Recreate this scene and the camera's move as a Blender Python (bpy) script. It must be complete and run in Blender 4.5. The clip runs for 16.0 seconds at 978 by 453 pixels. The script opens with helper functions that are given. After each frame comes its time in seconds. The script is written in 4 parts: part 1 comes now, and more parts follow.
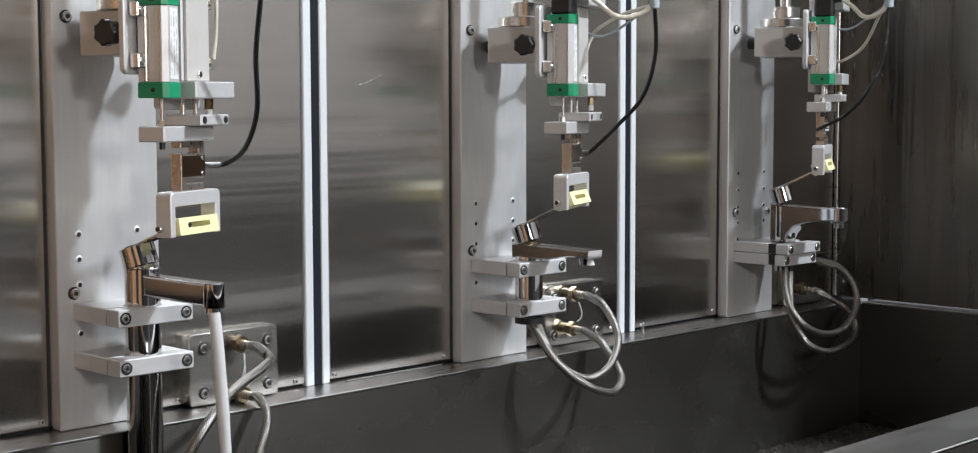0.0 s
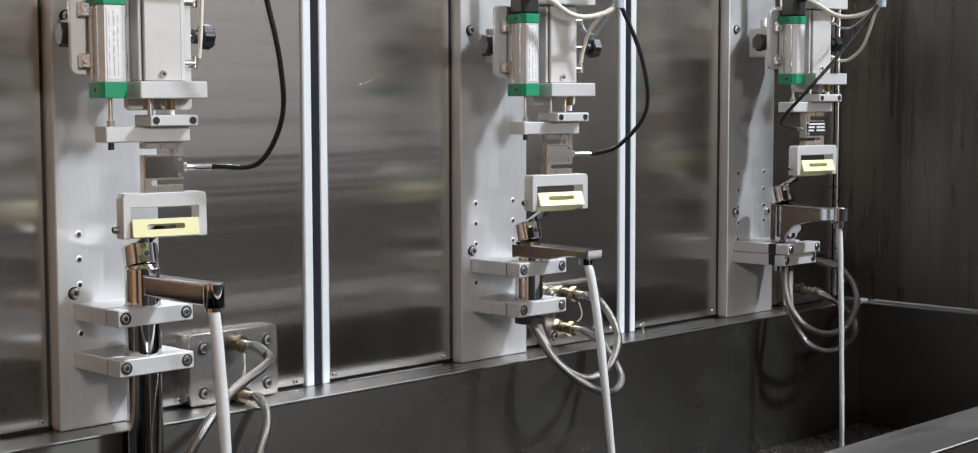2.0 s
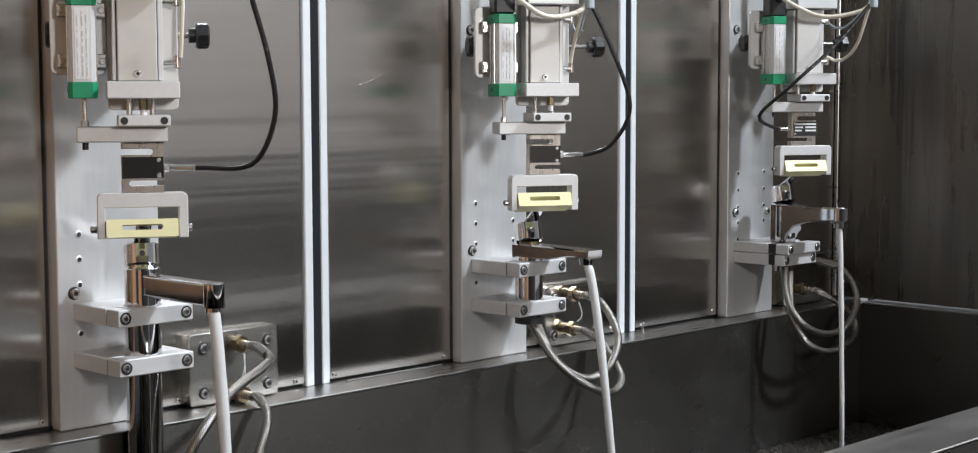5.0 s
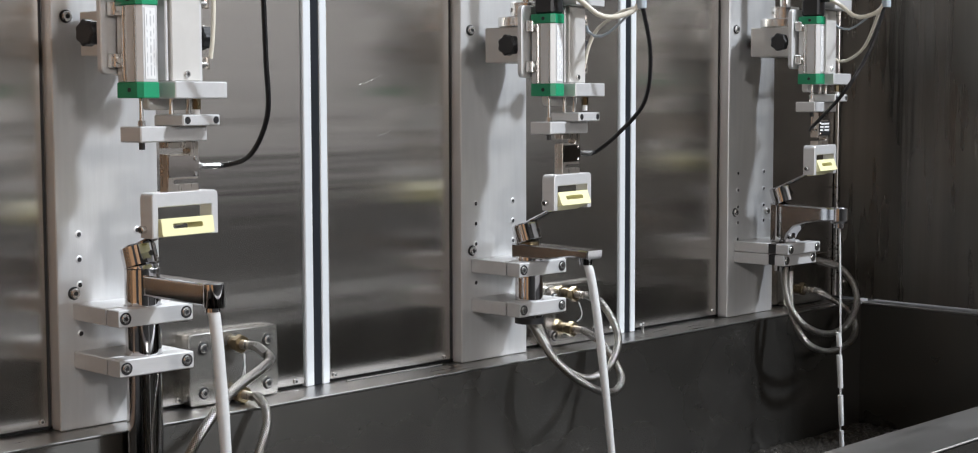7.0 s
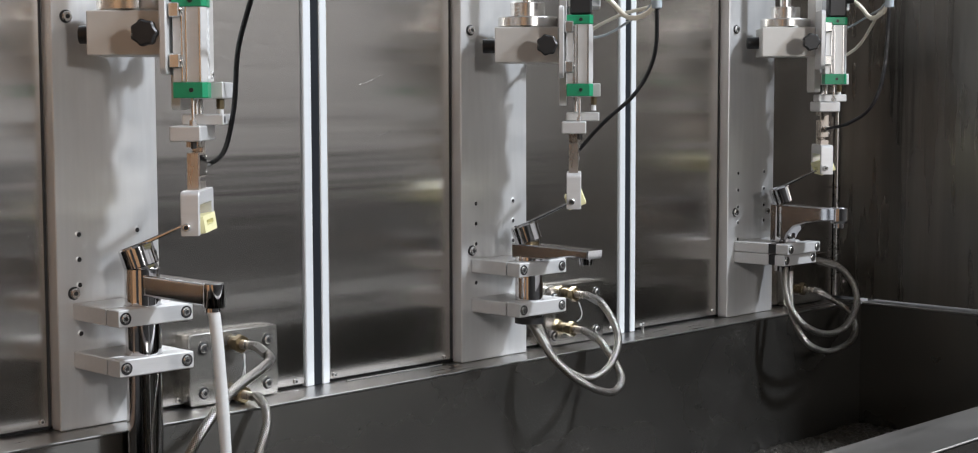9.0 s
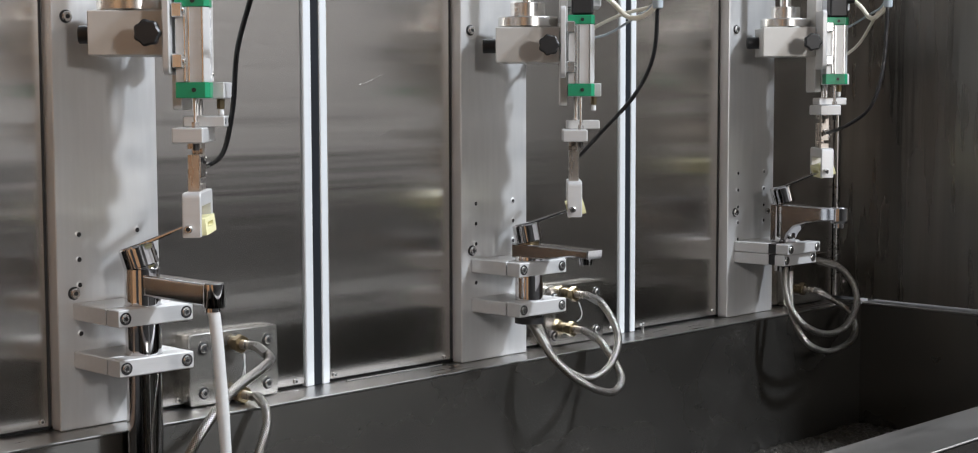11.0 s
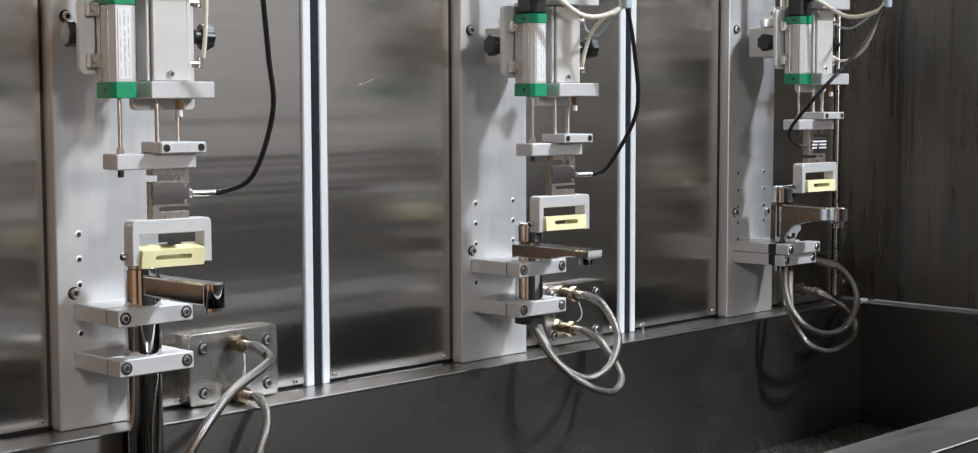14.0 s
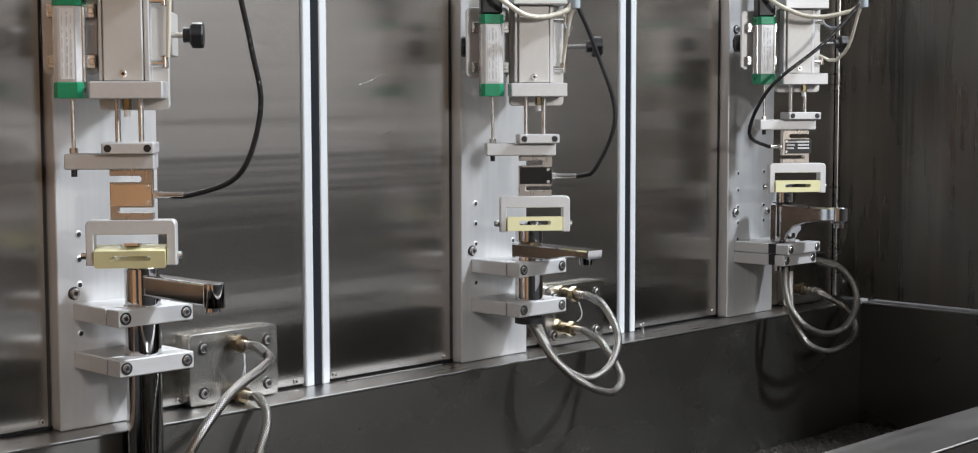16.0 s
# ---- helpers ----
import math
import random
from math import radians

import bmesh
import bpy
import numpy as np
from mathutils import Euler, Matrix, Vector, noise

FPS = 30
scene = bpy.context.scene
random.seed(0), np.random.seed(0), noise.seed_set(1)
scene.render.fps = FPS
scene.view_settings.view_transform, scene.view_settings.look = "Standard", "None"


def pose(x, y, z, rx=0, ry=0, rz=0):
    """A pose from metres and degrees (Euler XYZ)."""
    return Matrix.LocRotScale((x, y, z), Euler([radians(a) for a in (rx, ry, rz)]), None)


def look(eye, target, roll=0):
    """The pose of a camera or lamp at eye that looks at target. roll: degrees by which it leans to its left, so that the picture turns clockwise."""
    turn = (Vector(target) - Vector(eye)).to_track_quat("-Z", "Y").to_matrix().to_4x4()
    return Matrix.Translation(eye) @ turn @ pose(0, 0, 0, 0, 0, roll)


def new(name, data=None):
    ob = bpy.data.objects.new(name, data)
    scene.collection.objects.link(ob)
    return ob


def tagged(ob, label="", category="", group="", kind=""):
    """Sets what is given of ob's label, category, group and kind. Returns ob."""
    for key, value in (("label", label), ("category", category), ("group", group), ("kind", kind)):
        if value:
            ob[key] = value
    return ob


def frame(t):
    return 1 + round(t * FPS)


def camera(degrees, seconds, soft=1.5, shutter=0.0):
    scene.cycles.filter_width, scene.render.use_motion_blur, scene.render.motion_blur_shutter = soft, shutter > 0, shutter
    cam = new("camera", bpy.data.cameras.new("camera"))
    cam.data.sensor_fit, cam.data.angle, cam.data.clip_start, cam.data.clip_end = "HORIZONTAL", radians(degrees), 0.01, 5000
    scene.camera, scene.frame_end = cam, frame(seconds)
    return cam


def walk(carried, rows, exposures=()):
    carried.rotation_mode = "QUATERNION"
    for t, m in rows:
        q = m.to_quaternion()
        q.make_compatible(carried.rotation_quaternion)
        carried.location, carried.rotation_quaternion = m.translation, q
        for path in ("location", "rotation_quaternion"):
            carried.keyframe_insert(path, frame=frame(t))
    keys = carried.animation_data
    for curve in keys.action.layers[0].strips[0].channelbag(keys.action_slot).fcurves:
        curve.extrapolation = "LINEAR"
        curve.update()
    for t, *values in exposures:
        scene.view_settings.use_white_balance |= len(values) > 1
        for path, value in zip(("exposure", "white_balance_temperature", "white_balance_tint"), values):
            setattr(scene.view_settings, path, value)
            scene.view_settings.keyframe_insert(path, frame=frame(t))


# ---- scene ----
# ---- camera ----
cam = camera(35.22, 16.0, soft=1.1)
EYE = (-0.916, -1.6195, 0.3893)
CAM_POSE = pose(*EYE, 90 - 4.699, 0.153, -45.262)
walk(cam, [(0.0, CAM_POSE), (16.0, CAM_POSE)])

# ---- light: a dim workshop hall, one lamp high on the right, one near the viewer's side ----
world = bpy.data.worlds.new("hall_air")
scene.world = world
world.use_nodes = True
world.node_tree.nodes["Background"].inputs[0].default_value = (0.80, 0.88, 1.0, 1)
world.node_tree.nodes["Background"].inputs[1].default_value = 0.14
scene.view_settings.exposure = 0.0


def lamp(name, eye, target, size, size_y, watts, colour):
    data = bpy.data.lights.new(name, "AREA")
    data.shape, data.size, data.size_y, data.energy, data.color = "RECTANGLE", size, size_y, watts, colour
    ob = new(name, data)
    ob.matrix_world = look(eye, target)
    return ob


lamp("work_lamp_cool", (2.45, -3.00, 3.50), (0.72, 0, 0.22), 0.30, 0.30, 275, (0.85, 0.92, 1.02))
lamp("hall_lamp_neutral", (-0.8, -4.4, 1.15), (0.75, 0, 0.2), 0.35, 0.35, 57, (1.0, 0.965, 0.945))
# Fill light added under the ceiling to brighten the hall the steel reflects.
lamp("hall_fill_light", (3.0, -3.7, 3.15), (3.0, -3.7, 0.0), 3.4, 1.0, 135, (1.0, 0.975, 0.96))


# ---- materials ----
def material(name, colour, rough=0.5, metal=0.0, vary=0.08, scale=30.0, stretch=(1, 1, 1), bump=0.0, bump_scale=200.0,
             rough_vary=0.0, fine=None, spec=0.5, aniso=0.0, coords="Object", rand=0.0):
    m = bpy.data.materials.new(name)
    m.use_nodes = True
    nt = m.node_tree
    b = nt.nodes["Principled BSDF"]
    b.inputs["Metallic"].default_value = metal
    b.inputs["Roughness"].default_value = rough
    b.inputs["Specular IOR Level"].default_value = spec
    b.inputs["Anisotropic"].default_value = aniso
    tc = nt.nodes.new("ShaderNodeTexCoord")
    mp = nt.nodes.new("ShaderNodeMapping")
    mp.inputs["Scale"].default_value = stretch
    nt.links.new(tc.outputs[coords], mp.inputs[0])
    n1 = nt.nodes.new("ShaderNodeTexNoise")
    n1.inputs["Scale"].default_value = scale
    n1.inputs["Detail"].default_value = 5
    nt.links.new(mp.outputs[0], n1.inputs[0])
    n2 = nt.nodes.new("ShaderNodeTexNoise")
    n2.inputs["Scale"].default_value = 4.0
    n2.inputs["Detail"].default_value = 3
    nt.links.new(tc.outputs[coords], n2.inputs[0])
    add = nt.nodes.new("ShaderNodeMath")
    add.operation = "ADD"
    nt.links.new(n1.outputs[0], add.inputs[0])
    nt.links.new(n2.outputs[0], add.inputs[1])
    ramp = nt.nodes.new("ShaderNodeMapRange")
    ramp.inputs[1].default_value, ramp.inputs[2].default_value = 0.6, 1.4
    ramp.inputs[3].default_value, ramp.inputs[4].default_value = 1 - vary, 1 + vary
    nt.links.new(add.outputs[0], ramp.inputs[0])
    mul = nt.nodes.new("ShaderNodeVectorMath")
    mul.operation = "SCALE"
    mul.inputs[0].default_value = colour[:3]
    nt.links.new(ramp.outputs[0], mul.inputs["Scale"])
    nt.links.new(mul.outputs[0], b.inputs["Base Color"])
    if rough_vary:
        rr = nt.nodes.new("ShaderNodeMapRange")
        rr.inputs[1].default_value, rr.inputs[2].default_value = 0.6, 1.4
        rr.inputs[3].default_value, rr.inputs[4].default_value = max(rough - rough_vary, 0.02), rough + rough_vary
        nt.links.new(add.outputs[0], rr.inputs[0])
        nt.links.new(rr.outputs[0], b.inputs["Roughness"])
    if bump:
        n3 = nt.nodes.new("ShaderNodeTexNoise")
        n3.inputs["Scale"].default_value = bump_scale
        n3.inputs["Detail"].default_value = 3
        nt.links.new(mp.outputs[0], n3.inputs[0])
        bp = nt.nodes.new("ShaderNodeBump")
        bp.inputs["Strength"].default_value = bump
        bp.inputs["Distance"].default_value = 0.001
        nt.links.new(n3.outputs[0], bp.inputs["Height"])
        nt.links.new(bp.outputs[0], b.inputs["Normal"])
    return m


def brushed(m, along, amount):
    """Brushing that draws highlights out along one direction."""
    nt = m.node_tree
    b = nt.nodes["Principled BSDF"]
    v = nt.nodes.new("ShaderNodeCombineXYZ")
    for i in range(3):
        v.inputs[i].default_value = along[i]
    nt.links.new(v.outputs[0], b.inputs["Tangent"])
    b.inputs["Anisotropic"].default_value = amount


def sheet_waves(m, stretch, strength, offset=0.0):
    """The slow waviness of thin sheet, which draws reflections out into bands."""
    nt = m.node_tree
    b = nt.nodes["Principled BSDF"]
    tc = nt.nodes.new("ShaderNodeTexCoord")
    mp = nt.nodes.new("ShaderNodeMapping")
    mp.inputs["Scale"].default_value = stretch
    mp.inputs["Location"].default_value = (0, 0, offset)
    n = nt.nodes.new("ShaderNodeTexNoise")
    n.inputs["Scale"].default_value = 2.6
    n.inputs["Detail"].default_value = 3
    bp = nt.nodes.new("ShaderNodeBump")
    bp.inputs["Strength"].default_value = strength
    bp.inputs["Distance"].default_value = 0.02
    nt.links.new(tc.outputs["Object"], mp.inputs[0])
    nt.links.new(mp.outputs[0], n.inputs[0])
    nt.links.new(n.outputs[0], bp.inputs["Height"])
    if b.inputs["Normal"].links:
        nt.links.new(b.inputs["Normal"].links[0].from_socket, bp.inputs["Normal"])
    nt.links.new(bp.outputs[0], b.inputs["Normal"])


def speckle(m, metal):
    """Dried water spots in patches: small pale, rough dots."""
    nt = m.node_tree
    b = nt.nodes["Principled BSDF"]
    tc = nt.nodes.new("ShaderNodeTexCoord")
    vo = nt.nodes.new("ShaderNodeTexVoronoi")
    vo.inputs["Scale"].default_value = 340
    dot = nt.nodes.new("ShaderNodeMapRange")
    dot.inputs[1].default_value, dot.inputs[2].default_value = 0.10, 0.26
    dot.inputs[3].default_value, dot.inputs[4].default_value = 1.0, 0.0
    patch = nt.nodes.new("ShaderNodeTexNoise")
    patch.inputs["Scale"].default_value = 16.0
    patch.inputs["Detail"].default_value = 5
    near = None
    for centre, reach in (((1.245, -0.046, -0.10), 0.21), ((0.80, -0.046, -0.135), 0.17), ((1.50, -0.046, -0.12), 0.16)):
        away = nt.nodes.new("ShaderNodeVectorMath")
        away.operation = "DISTANCE"
        away.inputs[1].default_value = centre
        nt.links.new(tc.outputs["Object"], away.inputs[0])
        fade = nt.nodes.new("ShaderNodeMapRange")
        fade.inputs[1].default_value, fade.inputs[2].default_value = 0.02, reach
        fade.inputs[3].default_value, fade.inputs[4].default_value = 0.24, 0.0
        nt.links.new(away.outputs["Value"], fade.inputs[0])
        if near:
            most = nt.nodes.new("ShaderNodeMath")
            most.operation = "MAXIMUM"
            nt.links.new(near, most.inputs[0])
            nt.links.new(fade.outputs[0], most.inputs[1])
            near = most.outputs[0]
        else:
            near = fade.outputs[0]
    gather = nt.nodes.new("ShaderNodeMath")
    gather.operation = "ADD"
    nt.links.new(near, gather.inputs[0])
    nt.links.new(patch.outputs[0], gather.inputs[1])
    pm = nt.nodes.new("ShaderNodeMapRange")
    pm.inputs[1].default_value, pm.inputs[2].default_value = 0.60, 0.82
    both = nt.nodes.new("ShaderNodeMath")
    both.operation = "MULTIPLY"
    mix = nt.nodes.new("ShaderNodeMix")
    mix.data_type = "RGBA"
    mix.inputs["B"].default_value = (0.27, 0.265, 0.255, 1)
    for n in (vo, patch):
        nt.links.new(tc.outputs["Object"], n.inputs[0])
    nt.links.new(vo.outputs["Distance"], dot.inputs[0])
    nt.links.new(gather.outputs[0], pm.inputs[0])
    nt.links.new(dot.outputs[0], both.inputs[0])
    nt.links.new(pm.outputs[0], both.inputs[1])
    old = b.inputs["Base Color"].links[0].from_socket
    nt.links.new(both.outputs[0], mix.inputs["Factor"])
    nt.links.new(old, mix.inputs["A"])
    nt.links.new(mix.outputs["Result"], b.inputs["Base Color"])
    dull = nt.nodes.new("ShaderNodeMath")
    dull.operation = "MULTIPLY_ADD"
    dull.inputs[1].default_value = -metal
    dull.inputs[2].default_value = metal
    nt.links.new(both.outputs[0], dull.inputs[0])
    nt.links.new(dull.outputs[0], b.inputs["Metallic"])


STEEL = material("brushed_steel", (0.57, 0.55, 0.525), 0.215, 1.0, 0.03, 40, (0.12, 1, 5), 0.0, 120, 0.015)
sheet_waves(STEEL, (0.14, 1, 6.0), 0.055, -0.6)
brushed(STEEL, (1, 0, 0), 0.85)
POLISHED = material("polished_steel_plate", (0.56, 0.545, 0.51), 0.22, 1.0, 0.07, 45, (0.3, 1, 4), 0.03, 90, 0.04)
brushed(POLISHED, (0, 0, 1), 0.75)
# Panel steel copied darker: the end wall's shade is put into its colour.
STEEL_SIDE = material("shaded_steel_side", (0.185, 0.175, 0.161), 0.28, 1.0, 0.22, 18, (6, 2.4, 0.10), 0.08, 120, 0.08)
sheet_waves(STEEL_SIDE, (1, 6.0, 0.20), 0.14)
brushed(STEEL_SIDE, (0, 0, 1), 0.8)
# Steel darkened below the rims' tone: shade inside the trough put into the colour.
TROUGH = material("shaded_trough_steel", (0.128, 0.122, 0.111), 0.27, 0.88, 0.06, 6, (1, 1, 1), 0.0, 90, 0.05)
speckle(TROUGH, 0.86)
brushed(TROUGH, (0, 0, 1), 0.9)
LIP = material("lip_steel", (0.40, 0.39, 0.38), 0.30, 1.0, 0.10, 50, (0.2, 3, 3), 0.04, 120, 0.06)
RIM = material("rim_steel", (0.50, 0.49, 0.475), 0.36, 1.0, 0.12, 30, (0.2, 3, 3), 0.03, 120, 0.08)
ALU_PLATE = material("satin_aluminium_plate", (0.63, 0.63, 0.625), 0.40, 0.58, 0.07, 40, (3, 3, 0.3), 0.10, 160, 0.05)
ALU = material("machined_aluminium", (0.62, 0.618, 0.615), 0.44, 0.45, 0.05, 60, (0.5, 3, 3), 0.08, 250, 0.05)
ALU_BEIGE = material("anodised_beige_aluminium", (0.57, 0.552, 0.522), 0.46, 0.25, 0.05, 60, (1, 1, 1), 0.05, 250, 0.04)
RAIL = material("white_anodised_rail", (0.72, 0.75, 0.77), 0.40, 0.25, 0.03, 30, (4, 4, 0.2), 0.03, 200)
CHROME = material("polished_chrome", (0.64, 0.64, 0.655), 0.06, 1.0, 0.03, 12, (1, 1, 1), 0.0, 60, 0.03)
SCREW = material("stainless_screw", (0.72, 0.71, 0.69), 0.27, 1.0, 0.08, 90)
DARK = material("dark_recess", (0.012, 0.012, 0.013), 0.55, 0.0, 0.2, 30)
GASKET = material("black_rubber_gasket", (0.006, 0.008, 0.012), 0.7, 0.0, 0.2, 30, spec=0.25)
BLACK = material("black_plastic", (0.014, 0.014, 0.015), 0.42, 0.0, 0.2, 60, bump=0.1)
CABLE = material("black_cable_sheath", (0.012, 0.012, 0.014), 0.32, 0.0, 0.2, 60)
GREEN = material("green_plastic", (0.010, 0.25, 0.115), 0.38, 0.0, 0.10, 60, bump=0.05)
LABEL = material("white_label", (0.72, 0.72, 0.71), 0.40, 0.0, 0.03, 40)
INK = material("grey_ink", (0.52, 0.52, 0.53), 0.6, 0.0, 0.1, 60)
YELLOW = material("pale_yellow_nylon", (0.77, 0.73, 0.42), 0.45, 0.0, 0.06, 40, bump=0.08, bump_scale=120)
TUBE = material("cream_air_tube", (0.66, 0.62, 0.52), 0.35, 0.0, 0.06, 30)
TUBE_CLEAR = material("pale_blue_air_tube", (0.36, 0.41, 0.45), 0.25, 0.0, 0.06, 30)
BRASS = material("tarnished_brass", (0.24, 0.195, 0.12), 0.30, 1.0, 0.15, 60, rough_vary=0.1)
CELL = material("nickel_load_cell", (0.52, 0.47, 0.42), 0.28, 0.9, 0.06, 60, (3, 3, 0.5), 0.04, 200, 0.05)
FOIL = material("mirror_label_plate", (0.62, 0.58, 0.55), 0.10, 1.0, 0.05, 30, bump=0.10, bump_scale=25)
HALL = material("hall_paint", (0.66, 0.66, 0.665), 0.8, 0.0, 0.15, 3)
HALL_DARK = material("dark_reflected_wall", (0.10, 0.095, 0.09), 0.8, 0.0, 0.2, 3)
DARK_BAND = material("dark_reflection_band", (0.11, 0.11, 0.11), 0.75, 0.0, 0.15, 3)
WARM_BOARD = material("warm_reflection_board", (0.50, 0.27, 0.125), 0.7, 0.0, 0.2, 4, (1, 1, 0.2))
FLOOR = material("dark_hall_floor", (0.05, 0.048, 0.046), 0.7, 0.0, 0.2, 4, bump=0.1, bump_scale=40)
GRAVEL = material("wet_grit", (0.030, 0.027, 0.023), 0.35, 0.0, 0.5, 220, (1, 1, 1), 0.6, 200)


def braid_material():
    """Steel braid: crossed strands laid over the hose by its own coordinates."""
    m = bpy.data.materials.new("steel_braid")
    m.use_nodes = True
    nt = m.node_tree
    b = nt.nodes["Principled BSDF"]
    b.inputs["Metallic"].default_value = 1.0
    b.inputs["Roughness"].default_value = 0.30
    uv = nt.nodes.new("ShaderNodeTexCoord")
    waves = []
    for a in (45, -45):
        mp = nt.nodes.new("ShaderNodeMapping")
        mp.inputs["Rotation"].default_value = (0, 0, radians(a))
        wv = nt.nodes.new("ShaderNodeTexWave")
        wv.inputs["Scale"].default_value = 0.72
        wv.inputs["Distortion"].default_value = 0.4
        nt.links.new(uv.outputs["UV"], mp.inputs[0])
        nt.links.new(mp.outputs[0], wv.inputs[0])
        waves.append(wv)
    mx = nt.nodes.new("ShaderNodeMath")
    mx.operation = "MAXIMUM"
    nt.links.new(waves[0].outputs["Fac"], mx.inputs[0])
    nt.links.new(waves[1].outputs["Fac"], mx.inputs[1])
    cr = nt.nodes.new("ShaderNodeValToRGB")
    cr.color_ramp.elements[0].color = (0.045, 0.042, 0.038, 1)
    cr.color_ramp.elements[0].position = 0.66
    cr.color_ramp.elements[1].color = (0.47, 0.45, 0.415, 1)
    cr.color_ramp.elements[1].position = 0.93
    nt.links.new(mx.outputs[0], cr.inputs[0])
    nt.links.new(cr.outputs[0], b.inputs["Base Color"])
    bp = nt.nodes.new("ShaderNodeBump")
    bp.inputs["Strength"].default_value = 0.7
    bp.inputs["Distance"].default_value = 0.0008
    nt.links.new(mx.outputs[0], bp.inputs["Height"])
    nt.links.new(bp.outputs[0], b.inputs["Normal"])
    return m


BRAID = braid_material()


def water_material():
    m = bpy.data.materials.new("aerated_water")
    m.use_nodes = True
    b = m.node_tree.nodes["Principled BSDF"]
    b.inputs["Base Color"].default_value = (0.80, 0.805, 0.80, 1)
    b.inputs["Roughness"].default_value = 0.22
    b.inputs["IOR"].default_value = 1.33
    b.inputs["Transmission Weight"].default_value = 0.35
    return m


WATER = water_material()


# ---- mesh helpers ----
def box(bm, x0, x1, y0, y1, z0, z1, bevel=0.0, seg=1):
    made = bmesh.ops.create_cube(bm, size=1.0)["verts"]
    for v in made:
        v.co = Vector(((x0 + x1) / 2 + v.co.x * (x1 - x0), (y0 + y1) / 2 + v.co.y * (y1 - y0), (z0 + z1) / 2 + v.co.z * (z1 - z0)))
    if bevel:
        edges = list({e for v in made for e in v.link_edges})
        bmesh.ops.bevel(bm, geom=edges, offset=bevel, segments=seg, profile=0.5, affect="EDGES")
    return bm


def cyl(bm, a, b, r0, r1=None, n=28, caps=True, bevel=0.0):
    """A cylinder or cone from point a to point b."""
    a, b = Vector(a), Vector(b)
    r1 = r0 if r1 is None else r1
    turn = (b - a).to_track_quat("Z", "Y").to_matrix().to_4x4()
    m = Matrix.Translation((a + b) / 2) @ turn
    made = bmesh.ops.create_cone(bm, cap_ends=caps, segments=n, radius1=r0, radius2=r1, depth=(b - a).length, matrix=m)["verts"]
    if bevel:
        edges = [e for e in {e for v in made for e in v.link_edges} if any(len(f.verts) > 4 for f in e.link_faces)]
        bmesh.ops.bevel(bm, geom=edges, offset=bevel, segments=1, profile=0.5, affect="EDGES")
    return bm


def prism(bm, outline, axis, a, b, bevel=0.0):
    """An outline of 2D points pushed along an axis from a to b: axis x takes (y, z), y takes (x, z), z takes (x, y)."""
    def put(p, d):
        return {"x": (d, p[0], p[1]), "y": (p[0], d, p[1]), "z": (p[0], p[1], d)}[axis]
    low = [bm.verts.new(put(p, a)) for p in outline]
    high = [bm.verts.new(put(p, b)) for p in outline]
    n = len(outline)
    faces = [bm.faces.new(low), bm.faces.new(high[::-1])]
    for i in range(n):
        faces.append(bm.faces.new((low[i], high[i], high[(i + 1) % n], low[(i + 1) % n])))
    bmesh.ops.recalc_face_normals(bm, faces=faces)
    if bevel:
        edges = list({e for f in faces[:2] for e in f.edges})
        bmesh.ops.bevel(bm, geom=edges, offset=bevel, segments=1, profile=0.5, affect="EDGES")
    return bm


def rounded(x0, x1, y0, y1, r, n=5):
    """A rectangle's outline with rounded corners."""
    pts = []
    for cx, cy, a0 in ((x1 - r, y1 - r, 0), (x0 + r, y1 - r, 90), (x0 + r, y0 + r, 180), (x1 - r, y0 + r, 270)):
        for i in range(n + 1):
            a = radians(a0 + 90 * i / n)
            pts.append((cx + r * math.cos(a), cy + r * math.sin(a)))
    return pts


def lathe(bm, profile, n=36, centre=(0, 0)):
    """A turned form round the z axis from (radius, z) pairs, from below upwards."""
    rings = []
    for r, z in profile:
        rings.append([bm.verts.new((centre[0] + r * math.cos(2 * math.pi * i / n), centre[1] + r * math.sin(2 * math.pi * i / n), z)) for i in range(n)])
    for lo, hi in zip(rings, rings[1:]):
        for i in range(n):
            bm.faces.new((lo[i], lo[(i + 1) % n], hi[(i + 1) % n], hi[i]))
    bm.faces.new(rings[0][::-1])
    bm.faces.new(rings[-1])
    return bm


def glide(points, steps=12):
    """A smooth line through the points."""
    pts = [Vector(p) for p in points]
    pts = [2 * pts[0] - pts[1]] + pts + [2 * pts[-1] - pts[-2]]
    out = []
    for i in range(1, len(pts) - 2):
        p0, p1, p2, p3 = pts[i - 1:i + 3]
        for s in range(steps):
            t = s / steps
            out.append(0.5 * (2 * p1 + (p2 - p0) * t + (2 * p0 - 5 * p1 + 4 * p2 - p3) * t * t + (3 * p1 - p0 - 3 * p2 + p3) * t ** 3))
    out.append(pts[-2])
    return out


